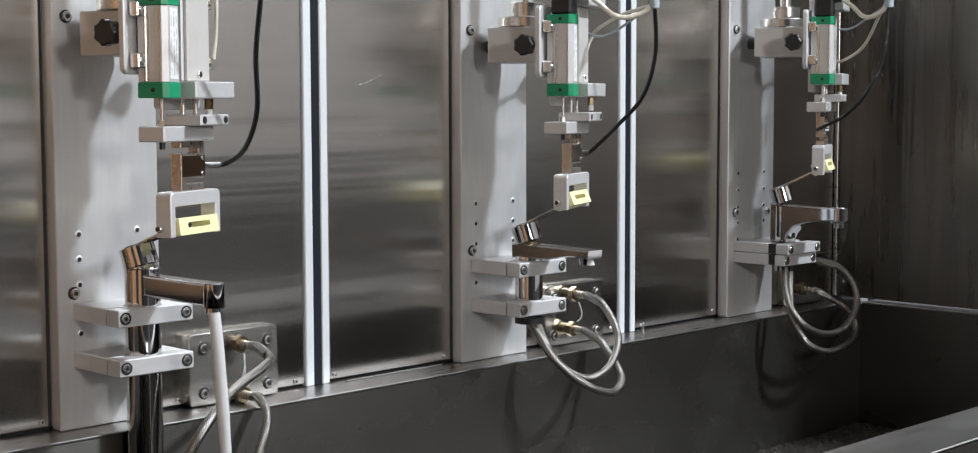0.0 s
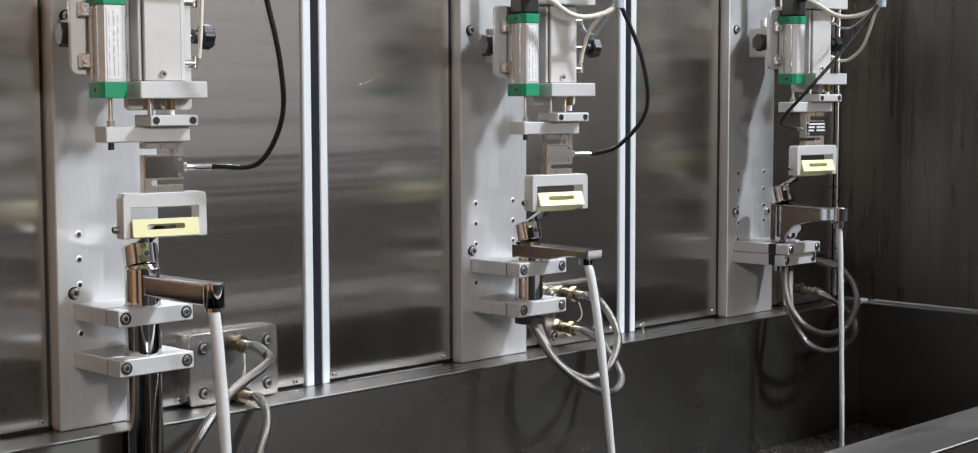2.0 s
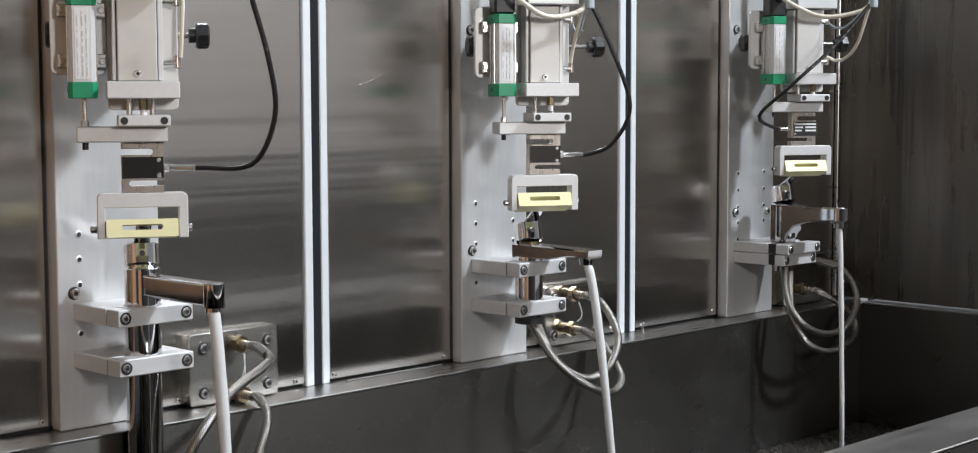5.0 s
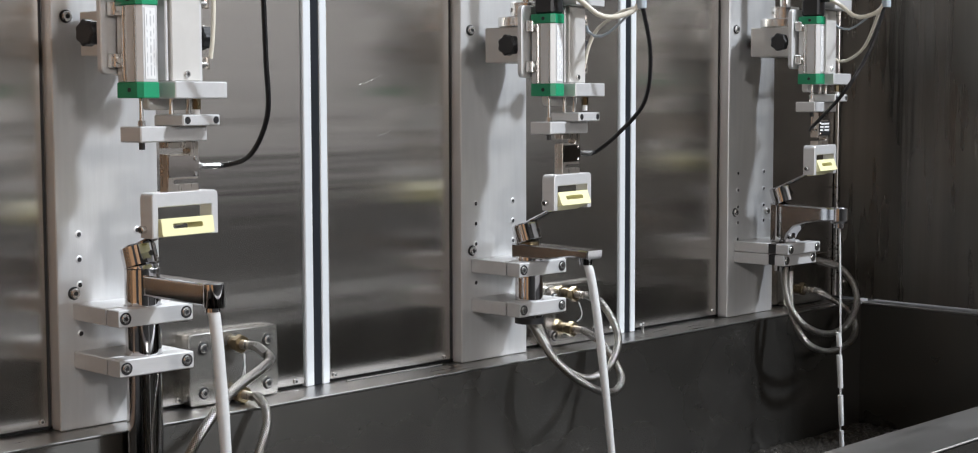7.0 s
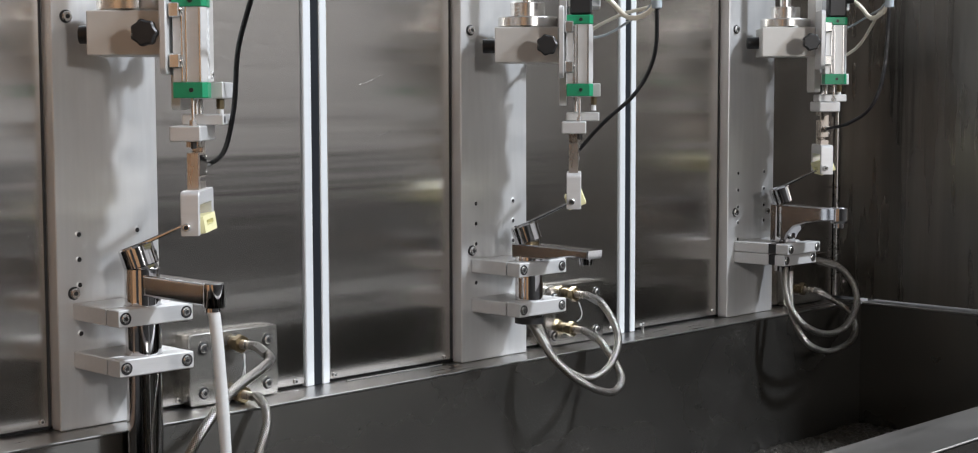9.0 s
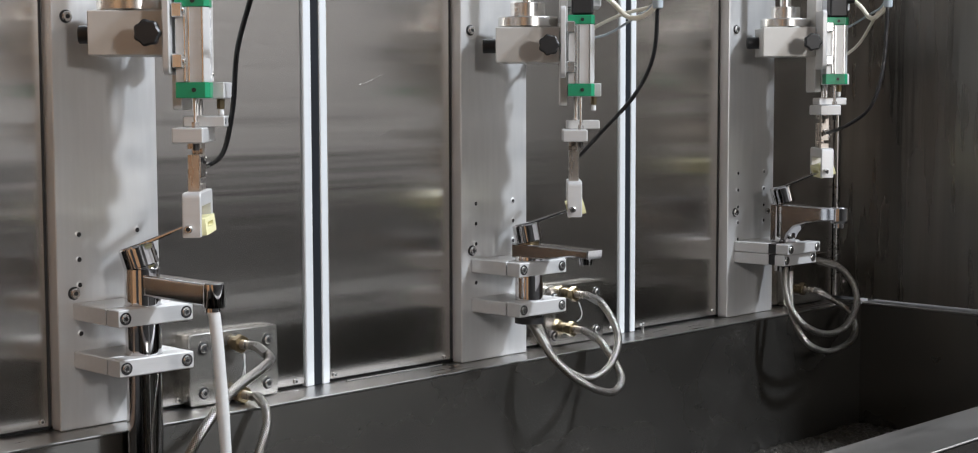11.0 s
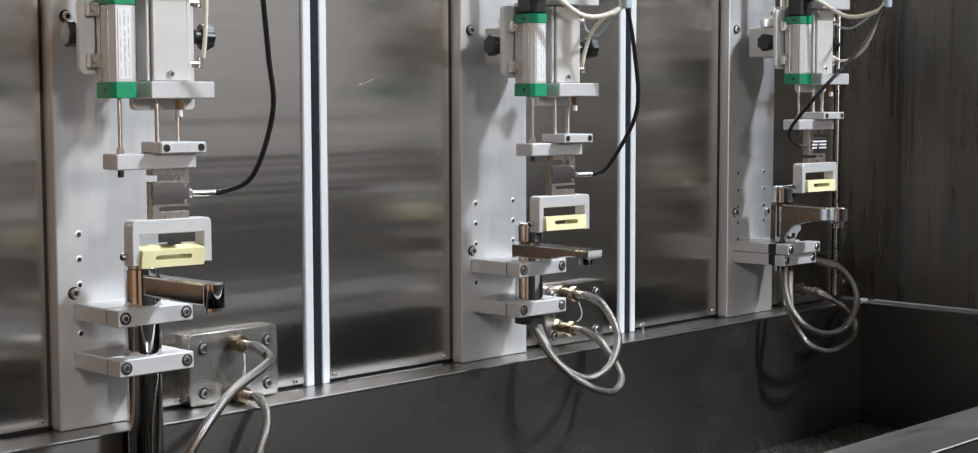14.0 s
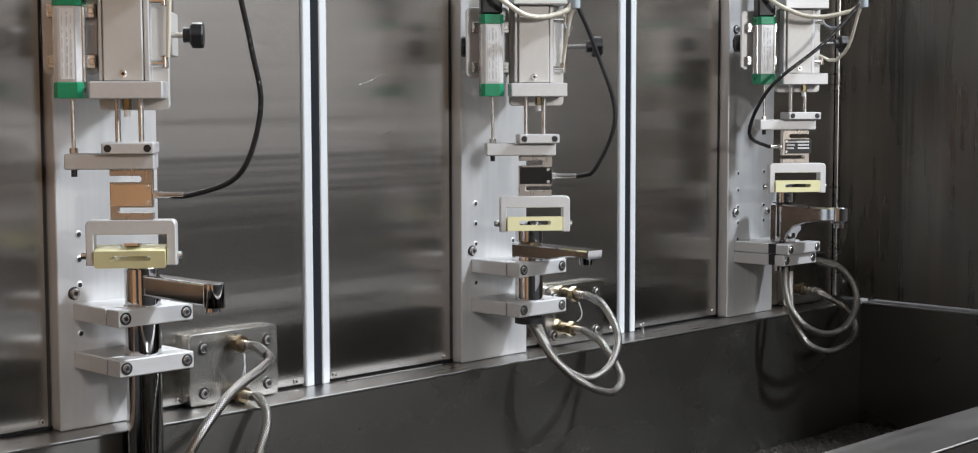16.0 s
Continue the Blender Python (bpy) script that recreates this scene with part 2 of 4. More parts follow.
def tube(bm, points, r, n=12, steps=12, strands=6):
    """A round tube along a smooth line, with coordinates that run along and round it."""
    line = glide(points, steps)
    uv = bm.loops.layers.uv.verify()
    up = Vector((0.3, 0.5, 0.8)).normalized()
    rings, along, dist = [], [], 0.0
    for i, p in enumerate(line):
        d = (line[min(i + 1, len(line) - 1)] - line[max(i - 1, 0)]).normalized()
        s = d.cross(up).normalized()
        up = s.cross(d).normalized()
        rings.append([bm.verts.new(p + r * (math.cos(2 * math.pi * k / n) * s + math.sin(2 * math.pi * k / n) * up)) for k in range(n)])
        dist += (p - line[i - 1]).length if i else 0
        along.append(dist)
    for i in range(len(rings) - 1):
        for k in range(n):
            f = bm.faces.new((rings[i][k], rings[i][(k + 1) % n], rings[i + 1][(k + 1) % n], rings[i + 1][k]))
            f.smooth = True
            for loop, (a, b) in zip(f.loops, ((i, k), (i, k + 1), (i + 1, k + 1), (i + 1, k))):
                loop[uv].uv = (along[a] / (2 * math.pi * r) * strands, b / n * strands)
    bm.faces.new(rings[0][::-1])
    bm.faces.new(rings[-1])
    return bm


def finish(name, bm, mat, smooth=True):
    mesh = bpy.data.meshes.new(name)
    bm.normal_update()
    if smooth:
        for f in bm.faces:
            f.smooth = True
        for e in bm.edges:
            e.smooth = len(e.link_faces) != 2 or e.calc_face_angle(0) < radians(28)
    bm.to_mesh(mesh)
    bm.free()
    mesh.materials.append(mat)
    return mesh


def part(name, bm, mat, parent, label=""):
    ob = new(name, finish(name, bm, mat))
    ob.parent = parent
    return tagged(ob, label)


def thing(name, label, category, group="", kind="", bm=None, mat=None, at=None):
    ob = new(name, finish(name, bm, mat) if bm else None)
    if at:
        ob.matrix_basis = at
    return tagged(ob, label, category, group, kind)


def screw_bm(r=0.006, h=0.004):
    """A socket screw whose head stands out along -y."""
    bm = bmesh.new()
    cyl(bm, (0, 0.004, 0), (0, -h, 0), r, r, 20, bevel=r * 0.18)
    return bm


def socket_bm(r=0.0028, h=0.0043):
    bm = bmesh.new()
    cyl(bm, (0, 0, 0), (0, -h, 0), r, r, 6)
    return bm


SCREW_MESH = finish("screw", screw_bm(), SCREW)
SOCKET_MESH = finish("hex_socket", socket_bm(), DARK)


def screw(parent, x, y, z, s=1.0, turn=None, name="screw"):
    ob = new(name, SCREW_MESH)
    ob.parent = parent
    ob.matrix_basis = Matrix.Translation((x, y, z)) @ (turn or Matrix()) @ Matrix.Diagonal((s, s, s, 1))
    return ob


def socket(parent, x, y, z, s=1.0, turn=None):
    ob = new("hex_socket", SOCKET_MESH)
    ob.parent = parent
    ob.matrix_basis = Matrix.Translation((x, y, z)) @ (turn or Matrix()) @ Matrix.Diagonal((s, s, s, 1))
    return ob


# ---- the plan ----
STEP = 0.66            # from station to station
PLATE_W = 0.140
AXIS = [(0.07 + k * STEP, -0.071) for k in range(3)]
SHAFT = [(x - 0.001, y + 0.0015) for x, y in AXIS]   # turning axes of the test heads
WALL_Y = 0.021         # face of the wall's steel panels
TROUGH_Y = -0.046      # face of the trough's back wall
TROUGH_Z = -0.238
END_X = 1.700

# ---- setting ----
back = thing("wall_back", "dark sheet backing behind brushed steel panels", "wall", kind="structure",
             bm=box(bmesh.new(), -1.2, 1.80, 0.030, 0.070, -0.02, 1.3), mat=DARK)


def wall_panel(x0, x1, z0=0.004):
    ob = part("panel", box(bmesh.new(), x0, x1, WALL_Y, 0.029, z0, 1.25, 0.0012), STEEL, back, "brushed stainless steel wall panel")
    return ob


SEAMS = [(-0.85, -0.30), (-0.262, 0.3805), (0.4255, 1.0420), (1.0870, END_X - 0.0055)]
for x0, x1 in SEAMS:
    wall_panel(x0, x1)
for x, z in ((-0.013, 0.011), (0.3655, 0.0095), (0.4340, 0.0095), (0.6444, 0.009), (0.1780, 0.010), (1.026, 0.010), (1.1045, 0.006), (1.3067, 0.0125)):
    screw(back, x, WALL_Y, z, 0.62)
    socket(back, x, WALL_Y, z, 0.62)


for pts in ([(0.483, 0.411), (0.500, 0.415), (0.526, 0.4246)], [(0.517, 0.3398), (0.530, 0.342), (0.5414, 0.3464)]):
    part("scratch", tube(bmesh.new(), [(a, WALL_Y - 0.0001, b) for a, b in pts], 0.0004, 5, 4), LIP, back, "fine bright scratch")


def rail(x):
    """A pair of white anodised strips with a black seal between them."""
    ob = thing("trim", "white anodised door rail with a black seal", "rail", kind="structure", bm=box(bmesh.new(), x, x + 0.0140, 0.018, 0.0295, 0.0, 1.25, 0.0012), mat=RAIL)
    part("strip", box(bmesh.new(), x + 0.0282, x + 0.0410, 0.018, 0.0295, 0.0, 1.25, 0.0012), RAIL, ob)
    part("seal", box(bmesh.new(), x + 0.0143, x + 0.0279, 0.0195, 0.0295, 0.0, 1.25, 0.0008), GASKET, ob, "black rubber seal")
    return ob


# Thin bright strip added for the highlight along the panel's foot.
part("sill_highlight", box(bmesh.new(), 0.446, 0.629, 0.0085, 0.0125, 0.0003, 0.0022, 0.0004), LIP, back, "thin strip standing in for a bright highlight on the sill")
rail(0.3825)
rail(1.0440)

side = thing("wall_side", "brushed steel end wall of the test bay, shade put into its colour", "wall", kind="structure",
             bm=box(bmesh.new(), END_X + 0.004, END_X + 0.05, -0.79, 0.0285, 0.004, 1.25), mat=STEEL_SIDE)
part("corner_strip", box(bmesh.new(), END_X - 0.004, END_X + 0.0035, 0.012, 0.0205, 0.004, 1.25, 0.001), LIP, side, "thin bright corner strip")
for yy, zz in ((0.0, 0.033), (-0.022, 0.033)):
    screw(side, END_X + 0.004, yy, zz, 0.5, Euler((0, 0, radians(-90))).to_matrix().to_4x4())

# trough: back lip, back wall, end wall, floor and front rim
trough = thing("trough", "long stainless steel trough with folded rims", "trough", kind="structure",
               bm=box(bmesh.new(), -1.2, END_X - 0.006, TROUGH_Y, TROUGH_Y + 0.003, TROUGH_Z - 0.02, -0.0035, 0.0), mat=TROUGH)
part("back_rim", box(bmesh.new(), -1.2, END_X - 0.004, TROUGH_Y - 0.0015, 0.029, -0.0032, 0.0, 0.0010), LIP, trough, "bright folded steel rim")
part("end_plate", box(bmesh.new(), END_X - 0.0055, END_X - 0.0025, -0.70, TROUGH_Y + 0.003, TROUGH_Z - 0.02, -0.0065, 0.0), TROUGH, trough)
part("end_rim", box(bmesh.new(), END_X - 0.0070, END_X + 0.050, -0.79, TROUGH_Y - 0.002, -0.0060, -0.002, 0.0010), LIP, trough)
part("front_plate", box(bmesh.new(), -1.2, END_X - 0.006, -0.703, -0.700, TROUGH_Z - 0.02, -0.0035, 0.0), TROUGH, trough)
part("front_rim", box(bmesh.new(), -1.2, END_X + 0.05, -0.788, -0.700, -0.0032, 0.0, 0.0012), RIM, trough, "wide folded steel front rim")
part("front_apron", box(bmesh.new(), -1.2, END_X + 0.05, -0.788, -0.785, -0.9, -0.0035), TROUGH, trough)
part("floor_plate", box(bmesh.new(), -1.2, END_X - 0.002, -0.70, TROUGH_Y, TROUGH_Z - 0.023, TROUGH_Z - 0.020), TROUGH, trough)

part("stud", cyl(bmesh.new(), (1.078, -0.004, -0.001), (1.078, -0.004, 0.013), 0.0026, n=12), SCREW, trough, "small standing stud")
part("stud_head", cyl(bmesh.new(), (1.078, -0.004, 0.013), (1.078, -0.004, 0.0175), 0.0052, n=6, bevel=0.0006), SCREW, trough)

# hall: unseen plain closing surfaces round the bench and behind the viewer
# Unseen floor, its colour lowered so the panels' lower half reflects darker.
hall = thing("floor", "unseen hall floor darkened for the lower reflections in the panels", "floor", kind="structure", bm=box(bmesh.new(), -5, 6, -6, 2.5, -1.05, -1.0), mat=FLOOR)
thing("ceiling", "dim grey hall ceiling", "ceiling", kind="structure", bm=box(bmesh.new(), -5, 6, -6, 2.5, 3.9, 3.95), mat=HALL)
# Wall tones, dark left and pale right, are set for the steel's reflections.
thing("wall_front", "unseen hall wall darkened for the chrome and the end wall", "wall", kind="structure", bm=box(bmesh.new(), -5, 1.2, -6.1, -6.0, -1.0, 3.9), mat=HALL_DARK)
thing("wall_front_light", "unseen pale hall wall for the steel panels to reflect", "wall", kind="structure", bm=box(bmesh.new(), 1.2, 6, -6.1, -6.0, -1.0, 3.9), mat=HALL)
thing("wall_left", "unseen hall wall darkened for the chrome and the end wall", "wall", kind="structure", bm=box(bmesh.new(), -5.1, -5.0, -6, 2.5, -1.0, 3.9), mat=HALL_DARK)
# Unseen board added at the left: gives chrome and heads their orange reflections.
bounce_board = box(bmesh.new(), -0.83, -0.80, -0.34, 0.015, 0.004, 1.25, 0.003)
box(bounce_board, -0.83, -0.80, -1.16, -0.64, 0.004, 1.25, 0.003)
box(bounce_board, -0.83, -0.80, -1.16, -0.80, -0.9, 0.004)
box(bounce_board, -0.83, -0.80, -0.64, -0.34, 1.12, 1.25)
thing("warm_reflector", "unseen warm brown board added for orange reflections in the chrome", "wall", kind="structure", bm=bounce_board, mat=WARM_BOARD)
# Unseen dark bands, added so the lower panels reflect darker.
thing("wall_front_dark_band", "unseen dark band added to darken the lower reflections in the panels", "wall", kind="structure", bm=box(bmesh.new(), 1.2, 5.98, -6.0, -5.98, -1.0, -0.02, 0.002), mat=DARK_BAND)
thing("wall_right_dark_band", "unseen dark band added to darken the lower reflections in the panels", "wall", kind="structure", bm=box(bmesh.new(), 5.98, 6.0, -5.98, 2.5, -1.0, -0.02, 0.002), mat=DARK_BAND)
thing("wall_right", "unseen pale hall wall", "wall", kind="structure", bm=box(bmesh.new(), 6.0, 6.1, -6, 2.5, -1.0, 3.9), mat=HALL)
thing("wall_far", "unseen pale hall wall", "wall", kind="structure", bm=box(bmesh.new(), -5, 6, 2.5, 2.6, -1.0, 3.9), mat=HALL)

# grit on the trough's floor
def grit():
    n_x, n_y = 190, 120
    verts, faces = [], []
    x0, x1, y0, y1 = 0.55, END_X - 0.007, -0.699, TROUGH_Y - 0.001
    for j in range(n_y + 1):
        for i in range(n_x + 1):
            x, y = x0 + (x1 - x0) * i / n_x, y0 + (y1 - y0) * j / n_y
            h = 0.006 * noise.noise((x * 9, y * 9, 0)) + 0.007 * abs(noise.noise((x * 70, y * 70, 3))) + 0.0025 * random.random()
            verts.append((x, y, TROUGH_Z - 0.004 + h))
    for j in range(n_y):
        for i in range(n_x):
            a = j * (n_x + 1) + i
            faces.append((a, a + 1, a + n_x + 2, a + n_x + 1))
    mesh = bpy.data.meshes.new("grit")
    mesh.from_pydata(verts, [], faces)
    mesh.materials.append(GRAVEL)
    return tagged(new("grit", mesh), "dark wet grit covering the trough floor", "grit", kind="stuff")


grit()


# ---- mounting columns ----
HOLE_DZ = (0.0, 0.0036, 0.0249)


def column(k):
    x = k * STEP
    ob = thing("mounting_column", "satin aluminium mounting column with rows of tapped holes", "column", "mounting columns",
               bm=box(bmesh.new(), x, x + PLATE_W, 0.0, WALL_Y - 0.0005, 0.0005, 1.25, 0.0012), mat=ALU_PLATE)
    part("seam", box(bmesh.new(), x - 0.0042, x - 0.0008, WALL_Y - 0.0006, WALL_Y + 0.004, 0.004, 1.25), DARK, ob, "dark joint beside the column")
    dz = HOLE_DZ[k]
    rows = (0.2323, 0.2025, 0.1723, 0.1143) if k < 2 else (0.2323, 0.2025, 0.1723, 0.144, 0.1143)
    for z in rows:
        bm = cyl(bmesh.new(), (x + 0.0294, 0.0005, z + dz), (x + 0.0294, -0.0008, z + dz), 0.0029, n=18)
        part("tapped_hole", bm, DARK, ob)
        bm = bmesh.new()
        lathe_ring(bm, (x + 0.0294, -0.0008, z + dz), 0.0029, 0.0048)
        part("hole_rim", bm, ALU, ob)
    for z in ((0.2328,) if k == 0 else (0.2328, 0.2025, 0.1723) if k == 1 else (0.2328, 0.2025, 0.1723, 0.144)):
        bm = cyl(bmesh.new(), (x + 0.109, 0.0005, z + dz), (x + 0.109, -0.0008, z + dz), 0.0029, n=18)
        part("tapped_hole", bm, DARK, ob)
        bm = bmesh.new()
        lathe_ring(bm, (x + 0.109, -0.0008, z + dz), 0.0029, 0.0048)
        part("hole_rim", bm, ALU, ob)
    for sx, z in ((0.0193, 0.4874 + dz), (0.0215, 0.163 + dz)):
        part("washer", cyl(bmesh.new(), (x + sx, 0.0004, z), (x + sx, -0.0012, z), 0.0078, n=24), DARK, ob)
        screw(ob, x + sx, -0.001, z, 1.05)
        socket(ob, x + sx, -0.001, z, 1.05)
    if k == 2:
        screw(ob, x + 0.1195, -0.001, 0.1854, 0.9)
        socket(ob, x + 0.1195, -0.001, 0.1854, 0.9)
    return ob


def lathe_ring(bm, c, r0, r1, n=20):
    a = [bm.verts.new((c[0] + r0 * math.cos(2 * math.pi * i / n), c[1] - 0.0002, c[2] + r0 * math.sin(2 * math.pi * i / n))) for i in range(n)]
    b = [bm.verts.new((c[0] + r1 * math.cos(2 * math.pi * i / n), c[1] + 0.0006, c[2] + r1 * math.sin(2 * math.pi * i / n))) for i in range(n)]
    for i in range(n):
        bm.faces.new((a[i], a[(i + 1) % n], b[(i + 1) % n], b[i]))
    return bm


for k in range(3):
    column(k)


# ---- clamps that hold the taps ----
def clamp(k, z0, z1, front=-0.099, split=-0.0735, w=0.100, gap=0.003):
    cx = AXIS[k][0]
    r = 0.0212
    ob = thing("pipe_clamp", "two-part machined aluminium clamp block round the tap body", "clamp", "pipe clamps")

    def half(y0, y1, sign):
        """A jaw with a half-round bite for the tap's body."""
        bm = bmesh.new()
        edge = y1 if sign > 0 else y0
        cy = AXIS[k][1]
        bite = []
        for i in range(15):
            a = math.pi * i / 14
            yy = cy + sign * -1 * r * math.sin(a)
            bite.append((cx + r * math.cos(a), min(yy, edge) if sign > 0 else max(yy, edge)))
        far = y0 if sign > 0 else y1
        outline = [(cx - w / 2, far), (cx + w / 2, far), (cx + w / 2, edge)] + bite + [(cx - w / 2, edge)]
        prism(bm, outline, "z", z0, z1, 0.0012)
        return bm
    part("back_jaw", half(split + gap - 0.0008, -0.0003, -1), ALU, ob)
    part("front_jaw", half(front, split - 0.0008, 1), ALU, ob)
    zc = (z0 + z1) / 2
    # Black block added so the wide gap between the jaws shows dark.
    if gap > 0.01:
        part("spacer", box(bmesh.new(), cx - w / 2 + 0.002, cx - 0.0215, split - 0.0006, split + gap - 0.001, z0 + 0.001, z1 - 0.001), BLACK, ob, "black block filling the gap between the jaws")
    for sx in (-0.041, 0.041):
        part("bore", cyl(bmesh.new(), (cx + sx, front + 0.003, zc), (cx + sx, front - 0.0006, zc), 0.0074, n=24), DARK, ob)
        screw(ob, cx + sx, front + 0.0022, zc, 0.92, name="clamp_screw")
        socket(ob, cx + sx, front + 0.0022, zc, 0.92)
        part("bolt_shank", cyl(bmesh.new(), (cx + sx * 1.0, split + 0.006, zc), (cx + sx, split - 0.006, zc), 0.0035, n=12), SCREW, ob)
    return ob


clamp(0, 0.1315, 0.1515)
clamp(0, 0.0740, 0.0940)
clamp(1, 0.1340, 0.1545)
clamp(1, 0.0755, 0.0960)
clamp(2, 0.1190, 0.1370, front=-0.114, split=-0.088, gap=0.017)
clamp(2, 0.0985, 0.1180, front=-0.106, split=-0.086, gap=0.014)


# ---- taps ----
def tap(k, label):
    return thing("tap", label, "tap", "taps under test", at=pose(AXIS[k][0], AXIS[k][1], 0))


def handle(parent, z, r, h, lever_len, lever_dz):
    """A turning cap with a thin lever; it sits at z on the tap's body."""
    hub = part("handle", lathe(bmesh.new(), [(r * 0.90, 0.0), (r, 0.0012), (r, h - 0.002), (r * 0.94, h)]), CHROME, parent, "polished chrome cap")
    hub.matrix_basis = pose(0, 0, z)
    bm = bmesh.new()
    prism(bm, [(-r * 0.55, h - 0.007), (r * 0.3, h - 0.0035), (lever_len, h + lever_dz), (lever_len, h + lever_dz + 0.003), (r * 0.3, h + 0.0015), (-r * 0.75, h + 0.0004)], "y", -0.009, 0.009, 0.0012)
    part("lever", bm, CHROME, hub, "slim chrome lever")
    part("index_dot", cyl(bmesh.new(), (r - 0.002, 0, h * 0.45), (r + 0.0006, 0, h * 0.45), 0.0032, n=14), BLACK, hub)
    return hub


def tap_tall():
    ob = tap(0, "tall polished chrome mixer tap with a square spout")
    r = 0.0208
    part("body", lathe(bmesh.new(), [(r, -0.30), (r, 0.1942), (r - 0.0012, 0.1952), (r - 0.0025, 0.1985), (r - 0.006, 0.2035), (r - 0.012, 0.2065)], 48), CHROME, ob)
    bm = bmesh.new()
    prism(bm, rounded(-0.0115, 0.0115, 0.1635, 0.1885, 0.003), "y", -0.018, -0.142, 0.001)
    part("spout", bm, CHROME, ob, "square chrome spout")
    part("spout_end", lathe(bmesh.new(), [(0.0116, 0.1615), (0.0122, 0.163), (0.0122, 0.1878), (0.0112, 0.1890)], 32, (0, -0.143)), CHROME, ob)
    part("aerator", cyl(bmesh.new(), (0, -0.140, 0.1565), (0, -0.140, 0.163), 0.0085, n=24), CHROME, ob)
    return ob, handle(ob, 0.196, r, 0.026, 0.080, 0.006)


def tap_flat():
    ob = tap(1, "polished chrome basin mixer with a flat tapering spout")
    part("body", lathe(bmesh.new(), [(0.0205, 0.068), (0.0205, 0.158), (0.020, 0.160)], 48), CHROME, ob)
    part("threaded_foot", lathe(bmesh.new(), [(0.0185, 0.060), (0.0215, 0.061), (0.0215, 0.070)], 32), BLACK, ob)
    bm = bmesh.new()
    prism(bm, [(0.021, 0.157), (-0.050, 0.159), (-0.095, 0.1660), (-0.1275, 0.1645), (-0.1285, 0.1765), (-0.05, 0.178), (0.021, 0.1785)], "x", -0.0165, 0.0165, 0.0018)
    part("spout", bm, CHROME, ob, "flat chrome spout")
    part("aerator", cyl(bmesh.new(), (0, -0.111, 0.1550), (0, -0.111, 0.168), 0.0095, 0.011, n=24), CHROME, ob)
    part("collar", cyl(bmesh.new(), (0, 0, 0.1775), (0, 0, 0.182), 0.0150, n=28), BRASS, ob, "tarnished brass collar")
    return ob, handle(ob, 0.1815, 0.0205, 0.0270, 0.080, 0.009)


def tap_short():
    ob = tap(2, "short polished chrome basin mixer with a rounded spout tip")
    bm = bmesh.new()
    prism(bm, [(0.018, 0.137), (-0.012, 0.137), (-0.019, 0.152), (-0.032, 0.166), (-0.058, 0.174), (-0.085, 0.178), (-0.116, 0.180), (-0.116, 0.2025), (-0.04, 0.2035), (0.018, 0.2055)], "x", -0.0185, 0.0185, 0.0025)
    part("spout", bm, CHROME, ob, "chrome body and spout")
    part("stem", lathe(bmesh.new(), [(0.0165, 0.085), (0.0175, 0.120), (0.0195, 0.128), (0.0195, 0.200)], 32, (0, -0.001)), CHROME, ob)
    part("spout_tip", lathe(bmesh.new(), [(0.0150, 0.176), (0.0175, 0.180), (0.0175, 0.2015), (0.0160, 0.2035)], 32, (0, -0.113)), CHROME, ob)
    part("aerator", cyl(bmesh.new(), (0, -0.113, 0.1675), (0, -0.113, 0.177), 0.0100, n=24), CHROME, ob)
    return ob, handle(ob, 0.2065, 0.0195, 0.029, 0.080, 0.009)


tap_1, handle_1 = tap_tall()
tap_2, handle_2 = tap_flat()
tap_3, handle_3 = tap_short()
HANDLES = [(handle_1, 0.196), (handle_2, 0.1815), (handle_3, 0.2065)]


# ---- water supply plates and hoses ----
def supply(k, x0, x1, z0, z1, outlets):
    ob = thing("supply_plate", "thick brushed steel supply plate with hose outlets", "supply plate", "supply plates")
    part("plate", prism(bmesh.new(), rounded(x0, x1, z0, z1, 0.006, 2), "y", 0.004, WALL_Y - 0.0004, 0.0012), POLISHED, ob)
    for sx in (x0 + 0.021, x1 - 0.018):
        for sz in (z0 + 0.016, z1 - 0.019):
            part("washer", cyl(bmesh.new(), (sx, 0.0046, sz), (sx, 0.0034, sz), 0.0092, n=28), SCREW, ob)
            part("bore", cyl(bmesh.new(), (sx, 0.0044, sz), (sx, 0.0029, sz), 0.0077, n=24), DARK, ob)
            screw(ob, sx, 0.0035, sz, 0.98)
            socket(ob, sx, 0.0035, sz, 0.98)
    for ox, oz in outlets:
        fit = part("outlet", cyl(bmesh.new(), (ox, 0.004, oz), (ox, -0.006, oz), 0.0085, n=24), BRASS, ob, "brass threaded outlet")
        part("nut", cyl(bmesh.new(), (ox, -0.005, oz), (ox, -0.0155, oz), 0.0122, n=6, bevel=0.001), BRASS, fit)
        part("ferrule", cyl(bmesh.new(), (ox, -0.015, oz), (ox, -0.037, oz), 0.0062, 0.0052, n=20), CELL, fit)
    return ob


supply(0, 0.1835, 0.3235, 0.0015, 0.0945, [(0.252, 0.0775), (0.254, 0.0115)])
supply(1, 0.846, 0.986, 0.0015, 0.0975, [(0.898, 0.0830), (0.893, 0.0275)])
supply(2, 1.508, 1.648, 0.0015, 0.0945, [(1.545, 0.0330), (1.522, 0.0920)])


